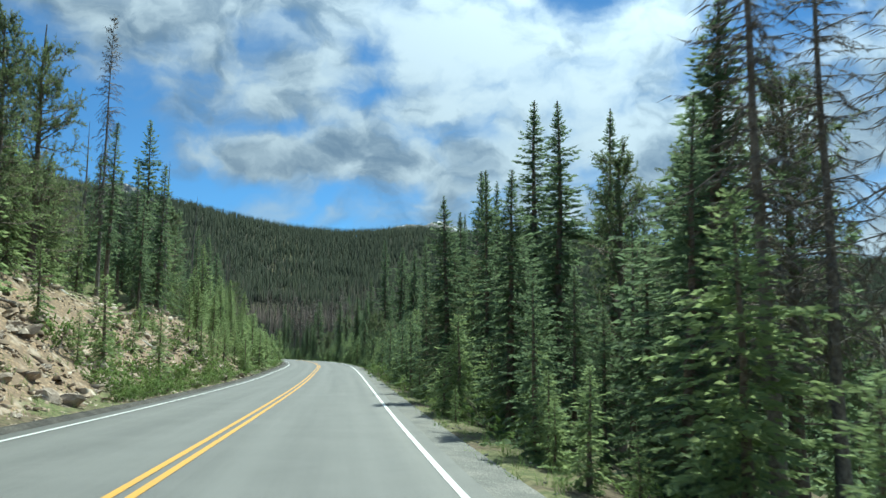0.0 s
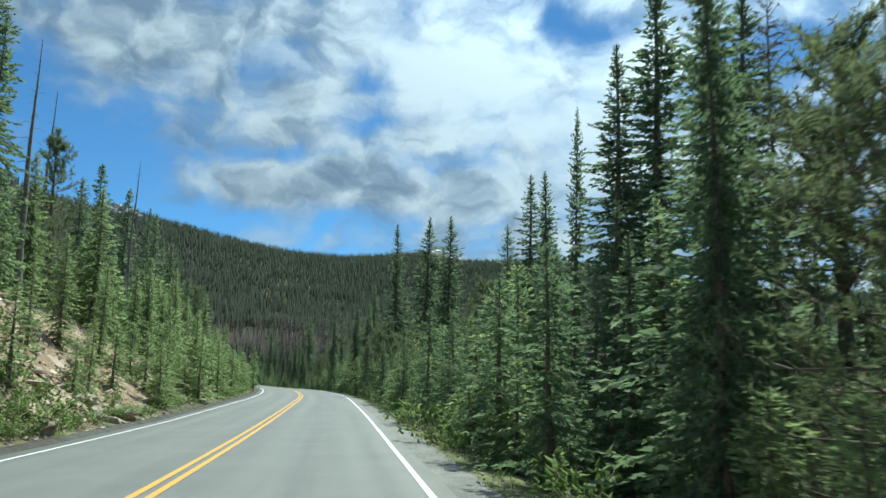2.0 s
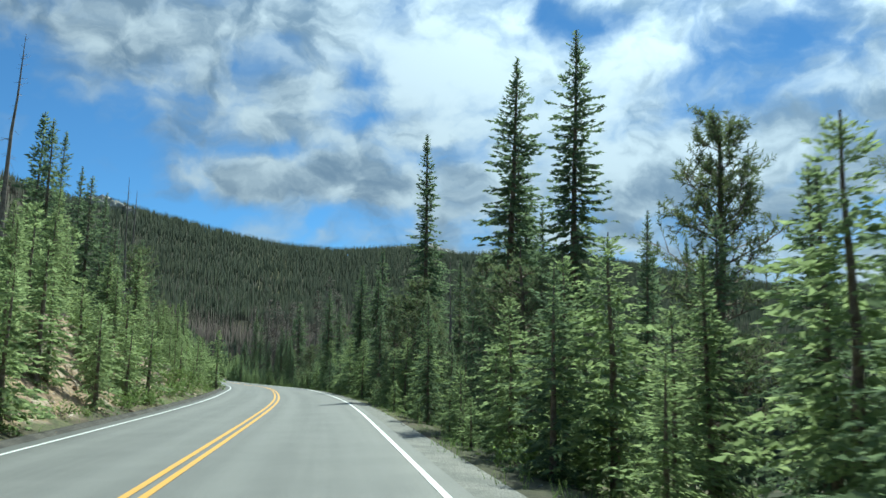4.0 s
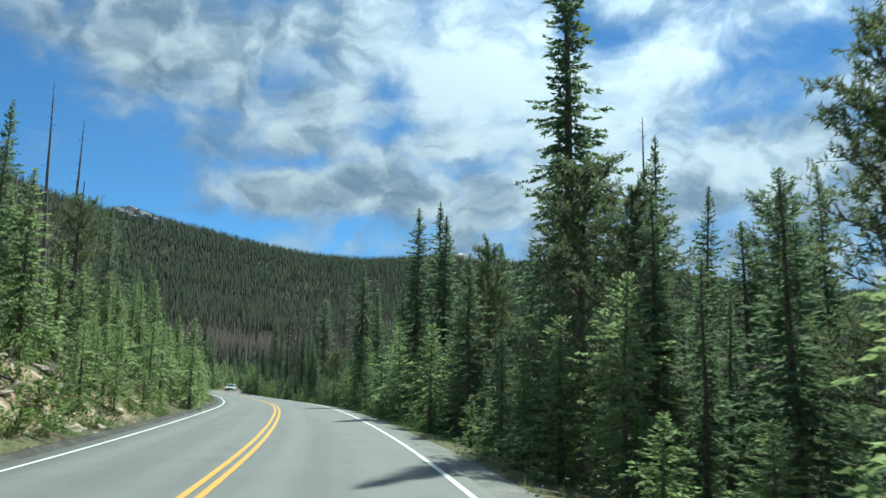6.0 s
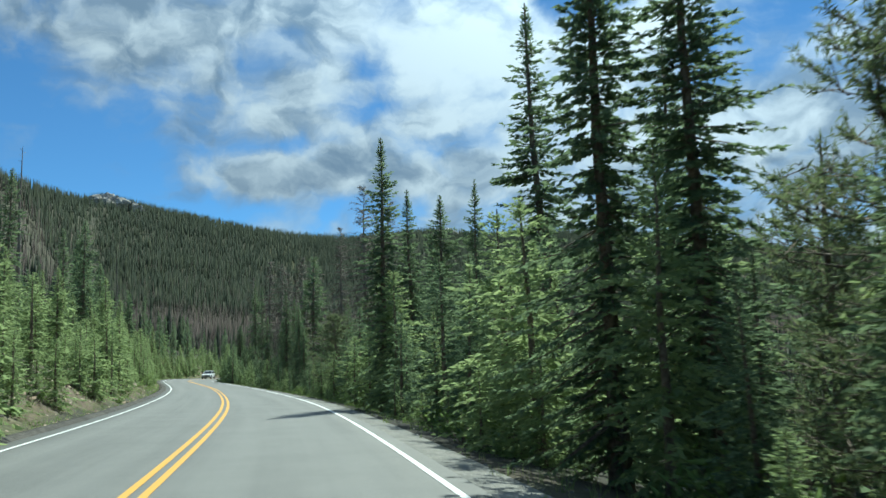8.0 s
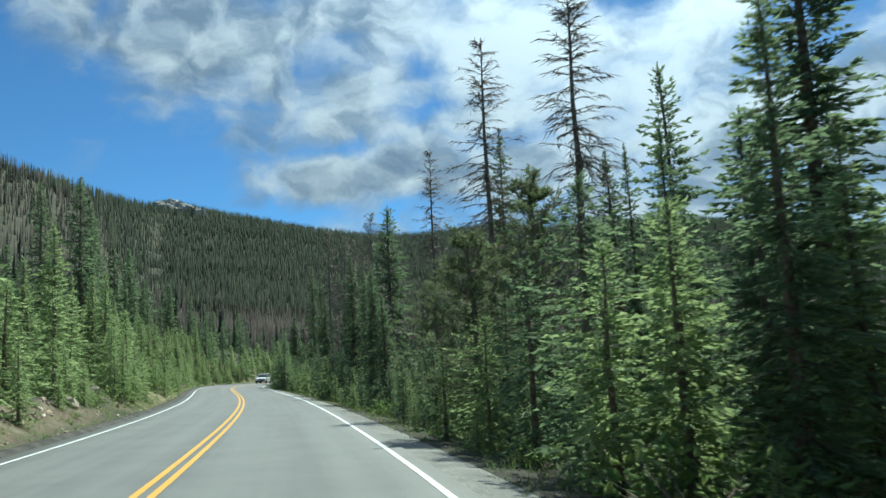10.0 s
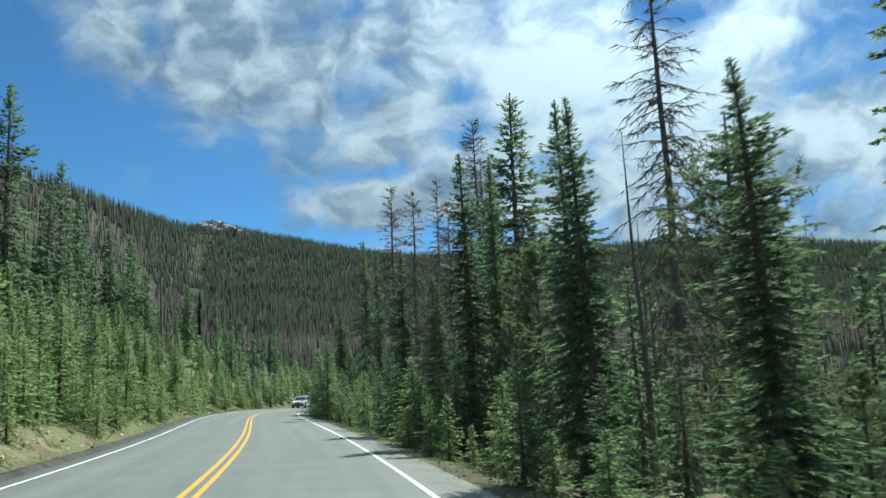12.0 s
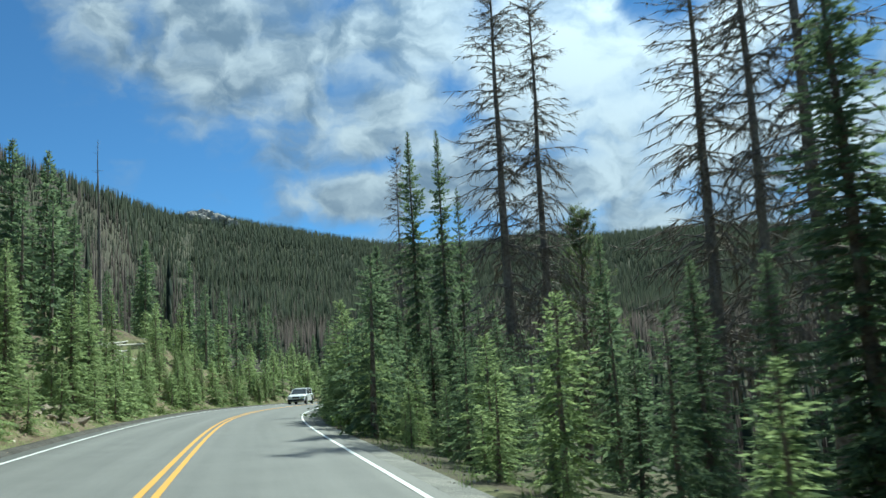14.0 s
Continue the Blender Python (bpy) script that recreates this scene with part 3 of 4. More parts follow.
TALL = "tall dark green spruce with a narrow ragged crown"
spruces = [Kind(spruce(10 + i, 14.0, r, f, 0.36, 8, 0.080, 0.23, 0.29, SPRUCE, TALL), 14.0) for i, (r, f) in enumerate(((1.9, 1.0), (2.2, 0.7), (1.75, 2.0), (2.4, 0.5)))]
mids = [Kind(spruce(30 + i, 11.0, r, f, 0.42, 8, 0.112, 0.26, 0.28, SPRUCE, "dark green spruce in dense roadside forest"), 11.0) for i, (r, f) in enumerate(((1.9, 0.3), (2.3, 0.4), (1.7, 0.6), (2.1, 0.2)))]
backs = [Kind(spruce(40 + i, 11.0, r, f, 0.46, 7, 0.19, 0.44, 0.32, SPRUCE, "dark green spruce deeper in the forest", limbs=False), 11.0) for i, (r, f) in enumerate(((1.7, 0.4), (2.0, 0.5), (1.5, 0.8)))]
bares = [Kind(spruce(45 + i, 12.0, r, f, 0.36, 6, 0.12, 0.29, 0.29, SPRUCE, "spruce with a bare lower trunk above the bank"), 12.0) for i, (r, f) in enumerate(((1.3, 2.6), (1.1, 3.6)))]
walls = [Kind(spruce(47 + i, 5.0, r, 0.06, 0.21, 7, 0.108, 0.185, 0.30, (SPRUCE, YOUNG)[i], "dense full-skirted young spruce beside the shoulder", "young_spruce", limbs=False), 5.0) for i, r in enumerate((1.35, 1.6))]
fars = [Kind(spruce(56 + i, 4.0, r, 0.12, 0.27, 6, 0.19, 0.34, 0.34, YOUNG, "young bright green fir beside the bend", "young_fir", limbs=False), 4.0) for i, r in enumerate((1.05, 1.3))]
youngs = [Kind(spruce(50 + i, 4.0, r, 0.12, 0.20, 6, 0.115, 0.22, 0.31, YOUNG, "young bright green fir at the roadside", "young_fir", limbs=False), 4.0) for i, r in enumerate((0.95, 1.15, 0.85, 1.3))]
firs = [Kind(spruce(150 + i, 9.0, r, f, 0.34, 8, 0.120, 0.26, 0.29, YOUNG, "tall light green fir on the slope above the road", "fir_tree"), 9.0) for i, (r, f) in enumerate(((1.75, 0.3), (1.5, 0.6), (2.0, 0.2)))]
pines = [Kind(pine(70 + i, 9.0, r, c, n, 14, "open-crowned pine with tufted upswept limbs"), 9.0) for i, (r, c, n) in enumerate(((1.85, 1.0, 84), (1.55, 1.6, 76), (2.1, 0.8, 88)))]
dead = [Kind(dead_tree(90 + i, 13.0, r, f, n, 14, "standing dead conifer with bare drooping branches"), 13.0) for i, (r, f, n) in enumerate(((2.0, 2.5, 230), (2.3, 3.5, 210), (1.7, 4.0, 200)))]
withered = [Kind(dead_tree(100 + i, 13.0, 1.9, 2.5, 60, 3, "standing dead conifer with thin grey branches"), 13.0) for i in range(2)]
snags = [Kind(dead_tree(110 + i, 13.0, 0.8, 3.0, n, 0, "bare grey dead trunk without bark", "bare_snag", 0.03), 13.0) for i, n in enumerate((46, 30, 60))]
KINDS = {"S": spruces, "M": mids, "Y": youngs, "P": pines, "D": dead, "N": snags, "K": backs, "W": walls, "E": withered, "T": bares, "F": fars, "L": firs}
taken = []
pick = random.Random(4)


def plant(kind, s, n, top=None, h=None, wide=1.0, which=None, lean=None):
    """A tree of a kind at s along and n right of the road, by the height of its top above the road or its own height."""
    x, y, _ = on_road(s, n)
    z = float(height(x, y))
    h = min(top - z, 18.0) if h is None else h
    if kind == "S" and not -10.5 < n < 14:
        kind = "M"
    if kind == "Y" and s > 235:
        kind = "F"
    if kind == "M" and (s > 240 or n > 17 or n < -17):
        kind = "K"
    if kind == "S":
        wide = wide * 1.05
    row = KINDS[kind]
    k = row[pick.randrange(len(row)) if which is None else which]
    tilt = lean or (pick.gauss(0, 0.8), pick.gauss(0, 0.8))
    k.put(float(x), float(y), h, pick.uniform(0, 360), tilt, wide * pick.uniform(0.9, 1.1))
    taken.append((s, n, 0.7 if h < 6 else 1.1))


# trees that stand out against the sky: kind, s, n, top, width
RIGHT_1 = [
    ('D', 9.5, 7.3, 9.2, 0.8),
    ('S', 13.8, 8.5, 7.9, 1.5),
    ('S', 15.4, 9.4, 6.4, 1.3),
    ('M', 11.5, 7, 5.2, 1.2),
    ('D', 8.4, 8.8, 8.2, 0.8),
    ('D', 12.5, 10, 9.5, 0.8),
    ('S', 19, 6, 5.7, 1.1),
    ('S', 24.5, 8.75, 9.2, 1.2),
    ('S', 26.2, 6.7, 7.3, 0.9),
    ('P', 28, 11.6, 8.8, 0.9),
    ('S', 29, 9.6, 8.9, 1),
    ('S', 29.9, 6, 7.15, 1.1),
    ('S', 31.2, 8.9, 6.3, 1.2),
    ('S', 34.3, 13.4, 12.1, 0.9),
    ('S', 36.5, 8.7, 9.2, 0.8),
    ('M', 34, 11.2, 7.4, 0.7),
    ('S', 38, 10.9, 13.4, 1.1),
    ('S', 36.8, 5.8, 6.7, 0.55),
    ('P', 35, 6.2, 4.4, 1),
    ('S', 40.6, 7.5, 7.4, 1.1),
    ('P', 39.1, 8.5, 6.2, 1.1),
    ('D', 41.2, 8.8, 7.9, 0.5),
    ('S', 43.2, 9.3, 8.7, 1.1),
    ('L', 36.2, 7.8, 4.6, 1.1),
    ('S', 50, 10.4, 12.6, 1.1),
    ('S', 49, 9.2, 9.8, 1),
    ('S', 58, 10.4, 11.3, 0.5),
    ('S', 59.5, 9.8, 9.2, 0.8),
    ('S', 52.7, 7.6, 7.2, 0.9),
    ('M', 54.1, 7.3, 6, 0.8),
]
RIGHT_2 = [
    ('S', 77.3, 10, 5.5, 0.7),
    ('P', 73, 9.8, 6.9, 1),
    ('S', 88.6, 9.6, 8, 1.1),
    ('P', 79, 7.3, 4.9, 1.2),
    ('S', 79.9, 12.3, 5.4, 0.7),
    ('S', 80.3, 9.1, 11.5, 1),
    ('S', 84.5, 7.9, 12.2, 0.9),
    ('M', 84.8, 5.5, 3.9, 1),
    ('S', 87.1, 10.1, 7.7, 0.8),
    ('M', 91.3, 8.4, 5, 0.9),
    ('P', 93, 9, 6.8, 0.9),
    ('S', 92.8, 10.4, 11.6, 1),
    ('S', 99, 12, 6.1, 0.7),
    ('N', 102, 9.1, 7.9, 0.9),
    ('S', 103, 9.8, 7.9, 0.8),
    ('S', 104.8, 11.9, 7.1, 0.7),
    ('P', 104, 14, 7, 0.9),
    ('M', 105.2, 15.6, 6.3, 0.8),
    ('S', 105.3, 8.2, 15.7, 0.85),
    ('P', 100, 6.8, 6.4, 1.3),
    ('S', 107.6, 9.4, 7.2, 0.9),
    ('M', 108.6, 11.6, 6.9, 1),
    ('M', 103.4, 12.6, 5.8, 1.1),
    ('P', 97.2, 7.0, 5.1, 1.2),
    ('S', 95.5, 6.6, 4.4, 1.2),
    ('M', 100.6, 12.0, 5.0, 1.1),
    ('M', 109.4, 6.2, 5.6, 1.3),
    ('P', 112, 7.4, 6.6, 1.1),
    ('S', 112.2, 10.4, 10.4, 1.3),
    ('S', 117.5, 9.5, 7.5, 1.2),
    ('P', 118.1, 8.6, 6.3, 1.2),
    ('M', 117.3, 10.6, 7.6, 1),
    ('S', 121.8, 6.3, 9.8, 0.95),
    ('S', 121.3, 7.5, 9.4, 0.9),
    ('S', 136.5, 10.4, 13.7, 0.9),
    ('S', 130.2, 11.7, 9.9, 0.8),
    ('S', 140.8, 5.7, 9.9, 0.9),
    ('S', 142, 7, 8.2, 1),
    ('S', 143.4, 10, 9, 0.8),
]
RIGHT_3 = [
    ('S', 150.6, 10.4, 9.8, 1.2),
    ('S', 153.2, 8.4, 5.4, 0.7),
    ('S', 155, 10, 6.5, 0.7),
    ('M', 159, 12.5, 9.4, 0.8),
    ('D', 158.6, 9.3, 11.2, 1),
    ('D', 170.5, 10.2, 14.8, 0.9),
    ('D', 187, 11.4, 14.5, 0.75),
    ('S', 180.5, 13.75, 14.0, 0.8),
    ('S', 164, 12.75, 8.2, 1),
    ('P', 169, 11.75, 8.5, 1.3),
    ('P', 167.4, 10.6, 6.2, 1.0),
    ('P', 156.8, 6.0, 4.4, 1.3),
    ('N', 171.5, 11, 8.9, 0.8),
    ('M', 173, 13, 9.9, 0.5),
    ('M', 173.6, 10.6, 6.6, 0.8),
    ('S', 182.4, 7, 6.9, 1),
    ('S', 181.2, 6.9, 6.5, 1),
    ('S', 174.6, 6.3, 4.5, 1.3),
    ('M', 183.2, 11.4, 6.9, 0.8),
    ('P', 182, 10.2, 6.7, 0.9),
    ('N', 188.4, 11, 8.3, 0.8),
    ('S', 192.6, 7.1, 8.8, 1.1),
    ('S', 191.3, 7.6, 8.3, 0.75),
    ('S', 199.6, 6.1, 6.9, 1.1),
    ('P', 189, 8.4, 5, 1.2),
    ('N', 193, 13.2, 6.8, 0.9),
    ('D', 192.8, 9.3, 6.9, 0.9),
    ('S', 190.8, 8.4, 5.2, 1.2),
    ('M', 204.8, 16.2, 9.5, 0.8),
]
RIGHT_4 = [
    ('D', 211, 10.3, 12.9, 0.6),
    ('S', 201, 10, 11.1, 0.8),
    ('M', 199.5, 11, 13.5, 1.1),
    ('S', 200, 7.7, 6.5, 0.6),
    ('D', 215, 11.5, 12.6, 0.9),
    ('D', 214, 13.8, 15, 1),
    ('D', 203.5, 10.8, 13.9, 0.9),
    ('D', 225.3, 10.1, 16.2, 0.9),
    ('D', 226, 11.5, 16.5, 0.75),
    ('S', 243, 9.8, 15.2, 0.7),
    ('S', 237, 10.4, 13.6, 0.6),
    ('D', 250, 9.6, 17, 0.5),
    ('S', 238.2, 7.15, 8.05, 1.3),
    ('M', 239.6, 11.7, 11.2, 0.6),
    ('P', 227.7, 13.4, 7.5, 0.8),
    ('S', 207.3, 9, 7, 1.2),
    ('M', 222, 12, 5.6, 0.7),
]
LEFT_1 = [
    ('P', 31.8, -10.6, 14.2, 0.9),
    ('P', 37.2, -11.1, 16, 0.8),
    ('D', 48.1, -11.5, 20.8, 0.45),
    ('M', 56.4, -11.1, 10.8, 1),
    ('N', 57, -15, 16.6, 1),
    ('S', 61.6, -11.1, 15, 0.9),
    ('S', 66, -13, 19.3, 0.9),
    ('N', 68.6, -12, 16.7, 1),
    ('P', 74.1, -12.6, 13.8, 0.8),
    ('N', 79.6, -15, 17.8, 1),
    ('M', 83.9, -14.1, 13.7, 1),
    ('N', 107.6, -16, 20.7, 1),
    ('S', 108.3, -18.7, 20.4, 0.9),
    ('S', 109.4, -14, 16.2, 1),
    ('S', 120, -13.7, 15.2, 0.9),
    ('M', 120.1, -12, 11.5, 1),
    ('S', 122.2, -15, 16.3, 0.8),
    ('S', 124.8, -17, 19.6, 0.8),
    ('S', 126.3, -14, 15.2, 0.8),
    ('N', 128.5, -12.2, 17, 1),
    ('Y', 129.6, -4.6, 4.9, 1),
    ('S', 132.4, -20.5, 23.2, 0.9),
    ('P', 135.1, -12.1, 13.5, 0.8),
    ('N', 137.8, -13, 18, 1),
]
LEFT_2 = [
    ('M', 157.7, -13.7, 16.4, 0.8),
    ('Y', 159.7, -5.5, 4.7, 1),
    ('N', 161.1, -16, 18.9, 0.8),
    ('M', 172.7, -14, 15.7, 0.8),
    ('N', 188.5, -16, 22.3, 1),
    ('M', 205.7, -14, 16.8, 0.9),
    ('S', 215.2, -12.6, 19.3, 0.9),
    ('S', 229.4, -14, 18.2, 0.9),
    ('S', 236.4, -15, 21.2, 0.9),
    ('M', 248.7, -17, 22, 0.8),
    ('S', 259.6, -17.1, 20.5, 0.9),
    ('S', 261.9, -16, 20.4, 0.9),
    ('M', 262.4, -14, 15.8, 0.8),
    ('N', 268.7, -14.5, 23.3, 1),
    ('M', 269.7, -18, 21.1, 0.8),
    ('N', 275.4, -15, 13, 1),
    ('M', 282.6, -16.1, 17.3, 0.8),
    ('M', 287.6, -18.1, 18.4, 0.8),
    ('M', 302.5, -20.1, 18.7, 0.8),
]
for kind, s, n, top, wide in RIGHT_1 + RIGHT_2 + RIGHT_3 + RIGHT_4 + LEFT_1 + LEFT_2:
    plant(kind, s, n, top, wide=wide)


for kind, s, n, h in (("P", 16.5, 11.5, 9.5), ("P", 19.5, 10.5, 8.5), ("M", 22.0, 11.5, 9.5), ("W", 112.5, 6.4, 4.2), ("W", 116.0, 6.3, 3.6), ("L", 31.0, -12.4, 6.0), ("L", 36.5, -12.2, 6.0), ("L", 41.0, -12.6, 6.4), ("L", 45.5, -12.8, 5.8), ("L", 50.0, -13.2, 5.6), ("L", 54.0, -12.6, 5.2), ("Y", 40.5, -7.6, 1.7), ("Y", 46.0, -8.6, 1.9), ("Y", 52.0, -9.2, 1.6), ("Y", 60.5, -8.6, 3.4), ("Y", 62.0, -6.8, 2.8), ("L", 64.0, -8.6, 4.8), ("L", 67.5, -8.0, 4.4), ("Y", 13.5, -7.6, 3.6), ("Y", 16.5, -8.4, 4.4), ("L", 24.0, -11.2, 6.4), ("L", 28.0, -11.0, 6.8), ("L", 33.5, -10.8, 6.2), ("L", 20.5, -10.6, 6.0), ("L", 39.0, -11.2, 5.8), ("Y", 21.5, -8.8, 5.0), ("Y", 30.5, -7.0, 1.9), ("Y", 27.0, -9.2, 4.6), ("Y", 31.0, -8.6, 3.2)):
    plant(kind, s, n, h=h)


def free(s, n, gap):
    return all((s - a) ** 2 + (n - b) ** 2 > (gap + c) ** 2 * 0.5 for a, b, c in taken)


# tops that the close wall of trees on the right keeps to, along the road and for three distances from it
MASS_S = [0, 22, 32, 66, 74, 82, 90, 98, 108, 146, 158, 165, 180, 190, 206, 212, 226, 236, 300]
MASS_TOP = {
    5.5: [3.0, 3.4, 4.6, 4.2, 3.2, 3.4, 4.0, 3.4, 4.2, 5.2, 3.4, 1.8, 1.9, 3.4, 3.8, 2.7, 2.8, 4.6, 6.5],
    10: [4.8, 5.4, 7.6, 7.2, 4.4, 4.8, 6.2, 4.4, 5.6, 7.6, 4.0, 2.0, 2.2, 4.0, 4.5, 3.2, 3.4, 7.2, 9],
    14: [7, 8, 10.4, 10, 6.0, 6.5, 8, 5.4, 7, 9.2, 5.6, 2.8, 3.2, 5.2, 5.8, 4.2, 4.4, 7.4, 9.5],
    20: [10, 12, 13.5, 13, 9, 9.5, 11, 8, 10, 9.3, 9, 5.0, 5.0, 6.6, 6.6, 5.2, 5.6, 8.3, 9],
}


def mass_top(s, n):
    return float(np.interp(n, list(MASS_TOP), [np.interp(s, MASS_S, row) for row in MASS_TOP.values()]))


def fill(kind, count, s_range, n_range, h_range, gap, wide=1.0, seed=1, ok=None, mass=False):
    """Scattered trees; with mass, heights are shares of the room under the wall's own top."""
    r = random.Random(seed)
    made = tries = 0
    while made < count and tries < count * 12:
        tries += 1
        s, n = r.uniform(*s_range), r.uniform(*n_range)
        if free(s, n, gap) and (ok is None or ok(s, n)):
            h = r.triangular(*h_range)
            if mass:
                x, y, _ = on_road(s, n)
                h *= mass_top(s, n) - float(height(x, y))
            plant(kind, s, n, h=h, wide=wide)
            made += 1


def arrays(ob):
    me = ob.data
    v = np.empty(len(me.vertices) * 3, np.float32)
    me.vertices.foreach_get("co", v)
    f = np.empty(len(me.loops), np.int32)
    me.loops.foreach_get("vertex_index", f)
    return v.reshape(-1, 3), f.reshape(-1, 3)


def stand(name, low, mat, full_h, gap, count, s_range, n_range, h_range, seed, label, ok=None, mass=False):
    """Trees farther from the road, joined: too many behind one another to count."""
    r = np.random.RandomState(seed)
    crowns, trunks = [], []
    for _ in range(count):
        s, n = r.uniform(*s_range), r.uniform(*n_range)
        if not free(s, n, gap) or (ok and not ok(s, n)):
            continue
        x, y, _z = on_road(s, n)
        h = r.triangular(h_range[0], h_range[2], h_range[1])
        if mass:
            h = min(h, mass_top(s, n) - float(height(x, y)))
        a = r.uniform(0, 6.283)
        turn_m = np.array([[math.cos(a), -math.sin(a), 0], [math.sin(a), math.cos(a), 0], [0, 0, 1]])
        tr, cr = low[r.randint(len(low))]
        for (v, f), store in ((tr, trunks), (cr, crowns)):
            store.append((v @ turn_m.T * (h / full_h) + [x, y, float(height(x, y)) - 0.05], f))
        taken.append((s, n, gap * 0.6))
    a, b = joined(crowns), joined(trunks)
    ob = part(name, joined([a, b]), mat)
    ob.data.materials.append(BARK)
    ob.data.polygons.foreach_set("material_index", np.r_[np.zeros(len(a[1]), np.int32), np.ones(len(b[1]), np.int32)])
    return tagged(ob, label, "forest", kind="stuff")


def templates(make):
    out = []
    for i in range(3):
        t = make(i)
        out.append(tuple(arrays(o) for o in sorted(t.children, key=lambda o: o.name, reverse=True)))
        for o in list(t.children) + [t]:
            bpy.data.objects.remove(o)
    return out


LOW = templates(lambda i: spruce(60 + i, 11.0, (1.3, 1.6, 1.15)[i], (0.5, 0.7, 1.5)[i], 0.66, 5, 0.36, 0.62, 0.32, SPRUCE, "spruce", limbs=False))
SMALL = templates(lambda i: spruce(80 + i, 4.0, (0.9, 1.1, 1.25)[i], 0.1, 0.32, 6, 0.26, 0.37, 0.34, YOUNG, "fir", limbs=False))

# right of the road: a close wall of spruce, falling away behind
fill("M", 14, (88, 112), (6.4, 9.0), (0.6, 1.0, 0.85), 0.8, 1.15, 62, mass=True)
fill("M", 12, (204, 234), (6.4, 9.0), (0.6, 1.0, 0.85), 0.8, 1.15, 63, mass=True)
fill("W", 74, (8, 250), (5.3, 6.6), (0.45, 1.0, 0.75), 0.6, 1.1, 43, mass=True)
fill("W", 22, (222, 275), (4.9, 5.8), (2.8, 6.0, 4.0), 0.5, 1.1, 53)
fill("M", 66, (9, 250), (6.6, 9.0), (0.5, 1.0, 0.85), 0.9, 1.15, 1, mass=True)
fill("L", 46, (9, 250), (6.2, 8.6), (0.4, 0.85, 0.65), 0.8, 1.15, 61, lambda s, n: not (68 < s < 112 or 204 < s < 234), mass=True)
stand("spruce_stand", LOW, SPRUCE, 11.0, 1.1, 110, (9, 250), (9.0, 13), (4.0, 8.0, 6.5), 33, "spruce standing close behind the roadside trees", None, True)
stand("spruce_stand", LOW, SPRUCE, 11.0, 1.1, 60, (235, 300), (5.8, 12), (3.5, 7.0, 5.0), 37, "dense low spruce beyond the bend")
fill("Y", 90, (4, 300), (4.95, 6.0), (0.5, 2.2, 1.1), 0.4, 1.3, 2)
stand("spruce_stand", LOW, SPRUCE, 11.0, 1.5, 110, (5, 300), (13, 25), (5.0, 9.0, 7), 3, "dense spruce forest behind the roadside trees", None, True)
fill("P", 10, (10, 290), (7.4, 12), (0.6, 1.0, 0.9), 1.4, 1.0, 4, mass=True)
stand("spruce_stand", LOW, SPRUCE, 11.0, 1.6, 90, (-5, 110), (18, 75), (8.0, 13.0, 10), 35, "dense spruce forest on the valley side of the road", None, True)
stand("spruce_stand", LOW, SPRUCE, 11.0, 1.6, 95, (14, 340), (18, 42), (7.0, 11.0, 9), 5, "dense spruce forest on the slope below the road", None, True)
fill("E", 5, (225, 300), (11, 22), (6.0, 10, 8), 2.0, 0.8, 6)
fill("N", 4, (225, 300), (11, 22), (6.0, 9, 8), 2.0, 1.0, 7)
# left of the road: young firs above the verge, tall timber on the slope
bare = lambda s, n: not (20 < s < 60 and n > -11.2 and math.sin(s * 0.9) > -0.85) and not (97 < s < 109 and n > -9) and not (250 < s < 273 and -16.5 < n < -8.4)
fill("L", 52, (112, 275), (-12.5, -7.6), (4.0, 8.5, 6.2), 0.7, 1.0, 41, bare)
fill("L", 22, (10, 112), (-12.5, -9.0), (4.0, 8.0, 5.5), 0.8, 1.0, 45, bare)
fill("L", 30, (196, 240), (-9.5, -5.7), (3.6, 6.2, 4.8), 0.55, 1.15, 71)
fill("L", 34, (238, 292), (-8.2, -5.4), (2.4, 4.2, 3.2), 0.5, 1.15, 73)
fill("Y", 16, (64, 98), (-7.2, -5.2), (1.5, 4.5, 2.8), 0.4, 1.2, 51)
fill("Y", 66, (110, 282), (-6.4, -4.95), (0.9, 3.2, 1.9), 0.35, 1.25, 57)
fill("Y", 145, (4, 335), (-7.8, -5.6), (0.9, 5.0, 2.4), 0.45, 1.2, 8, bare)
fill("T", 8, (8, 58), (-13, -9.6), (7.0, 12.0, 9.5), 0.9, 1.0, 29)
fill("M", 10, (40, 130), (-15, -11), (4.5, 9.0, 6.5), 1.3, 0.95, 9)
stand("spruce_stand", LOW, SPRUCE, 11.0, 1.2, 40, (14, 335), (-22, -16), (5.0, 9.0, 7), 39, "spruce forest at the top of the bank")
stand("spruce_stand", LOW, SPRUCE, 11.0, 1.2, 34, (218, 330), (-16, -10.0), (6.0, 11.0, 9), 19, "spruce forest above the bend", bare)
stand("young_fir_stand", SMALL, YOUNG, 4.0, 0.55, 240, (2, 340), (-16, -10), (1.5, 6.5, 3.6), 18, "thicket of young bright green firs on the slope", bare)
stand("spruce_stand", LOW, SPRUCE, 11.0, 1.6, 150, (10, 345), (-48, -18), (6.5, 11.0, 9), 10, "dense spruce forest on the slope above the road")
fill("N", 22, (60, 340), (-34, -15), (7.0, 10, 8), 1.4, 1.0, 11)
fill("E", 12, (60, 220), (-40, -14), (7.0, 12, 9.5), 1.6, 0.8, 12)
fill("E", 60, (215, 342), (-46, -15), (8.0, 13, 10.5), 0.8, 0.7, 13)
fill("T", 26, (238, 340), (-40, -15), (8.0, 13.0, 10.5), 0.9, 0.9, 14)


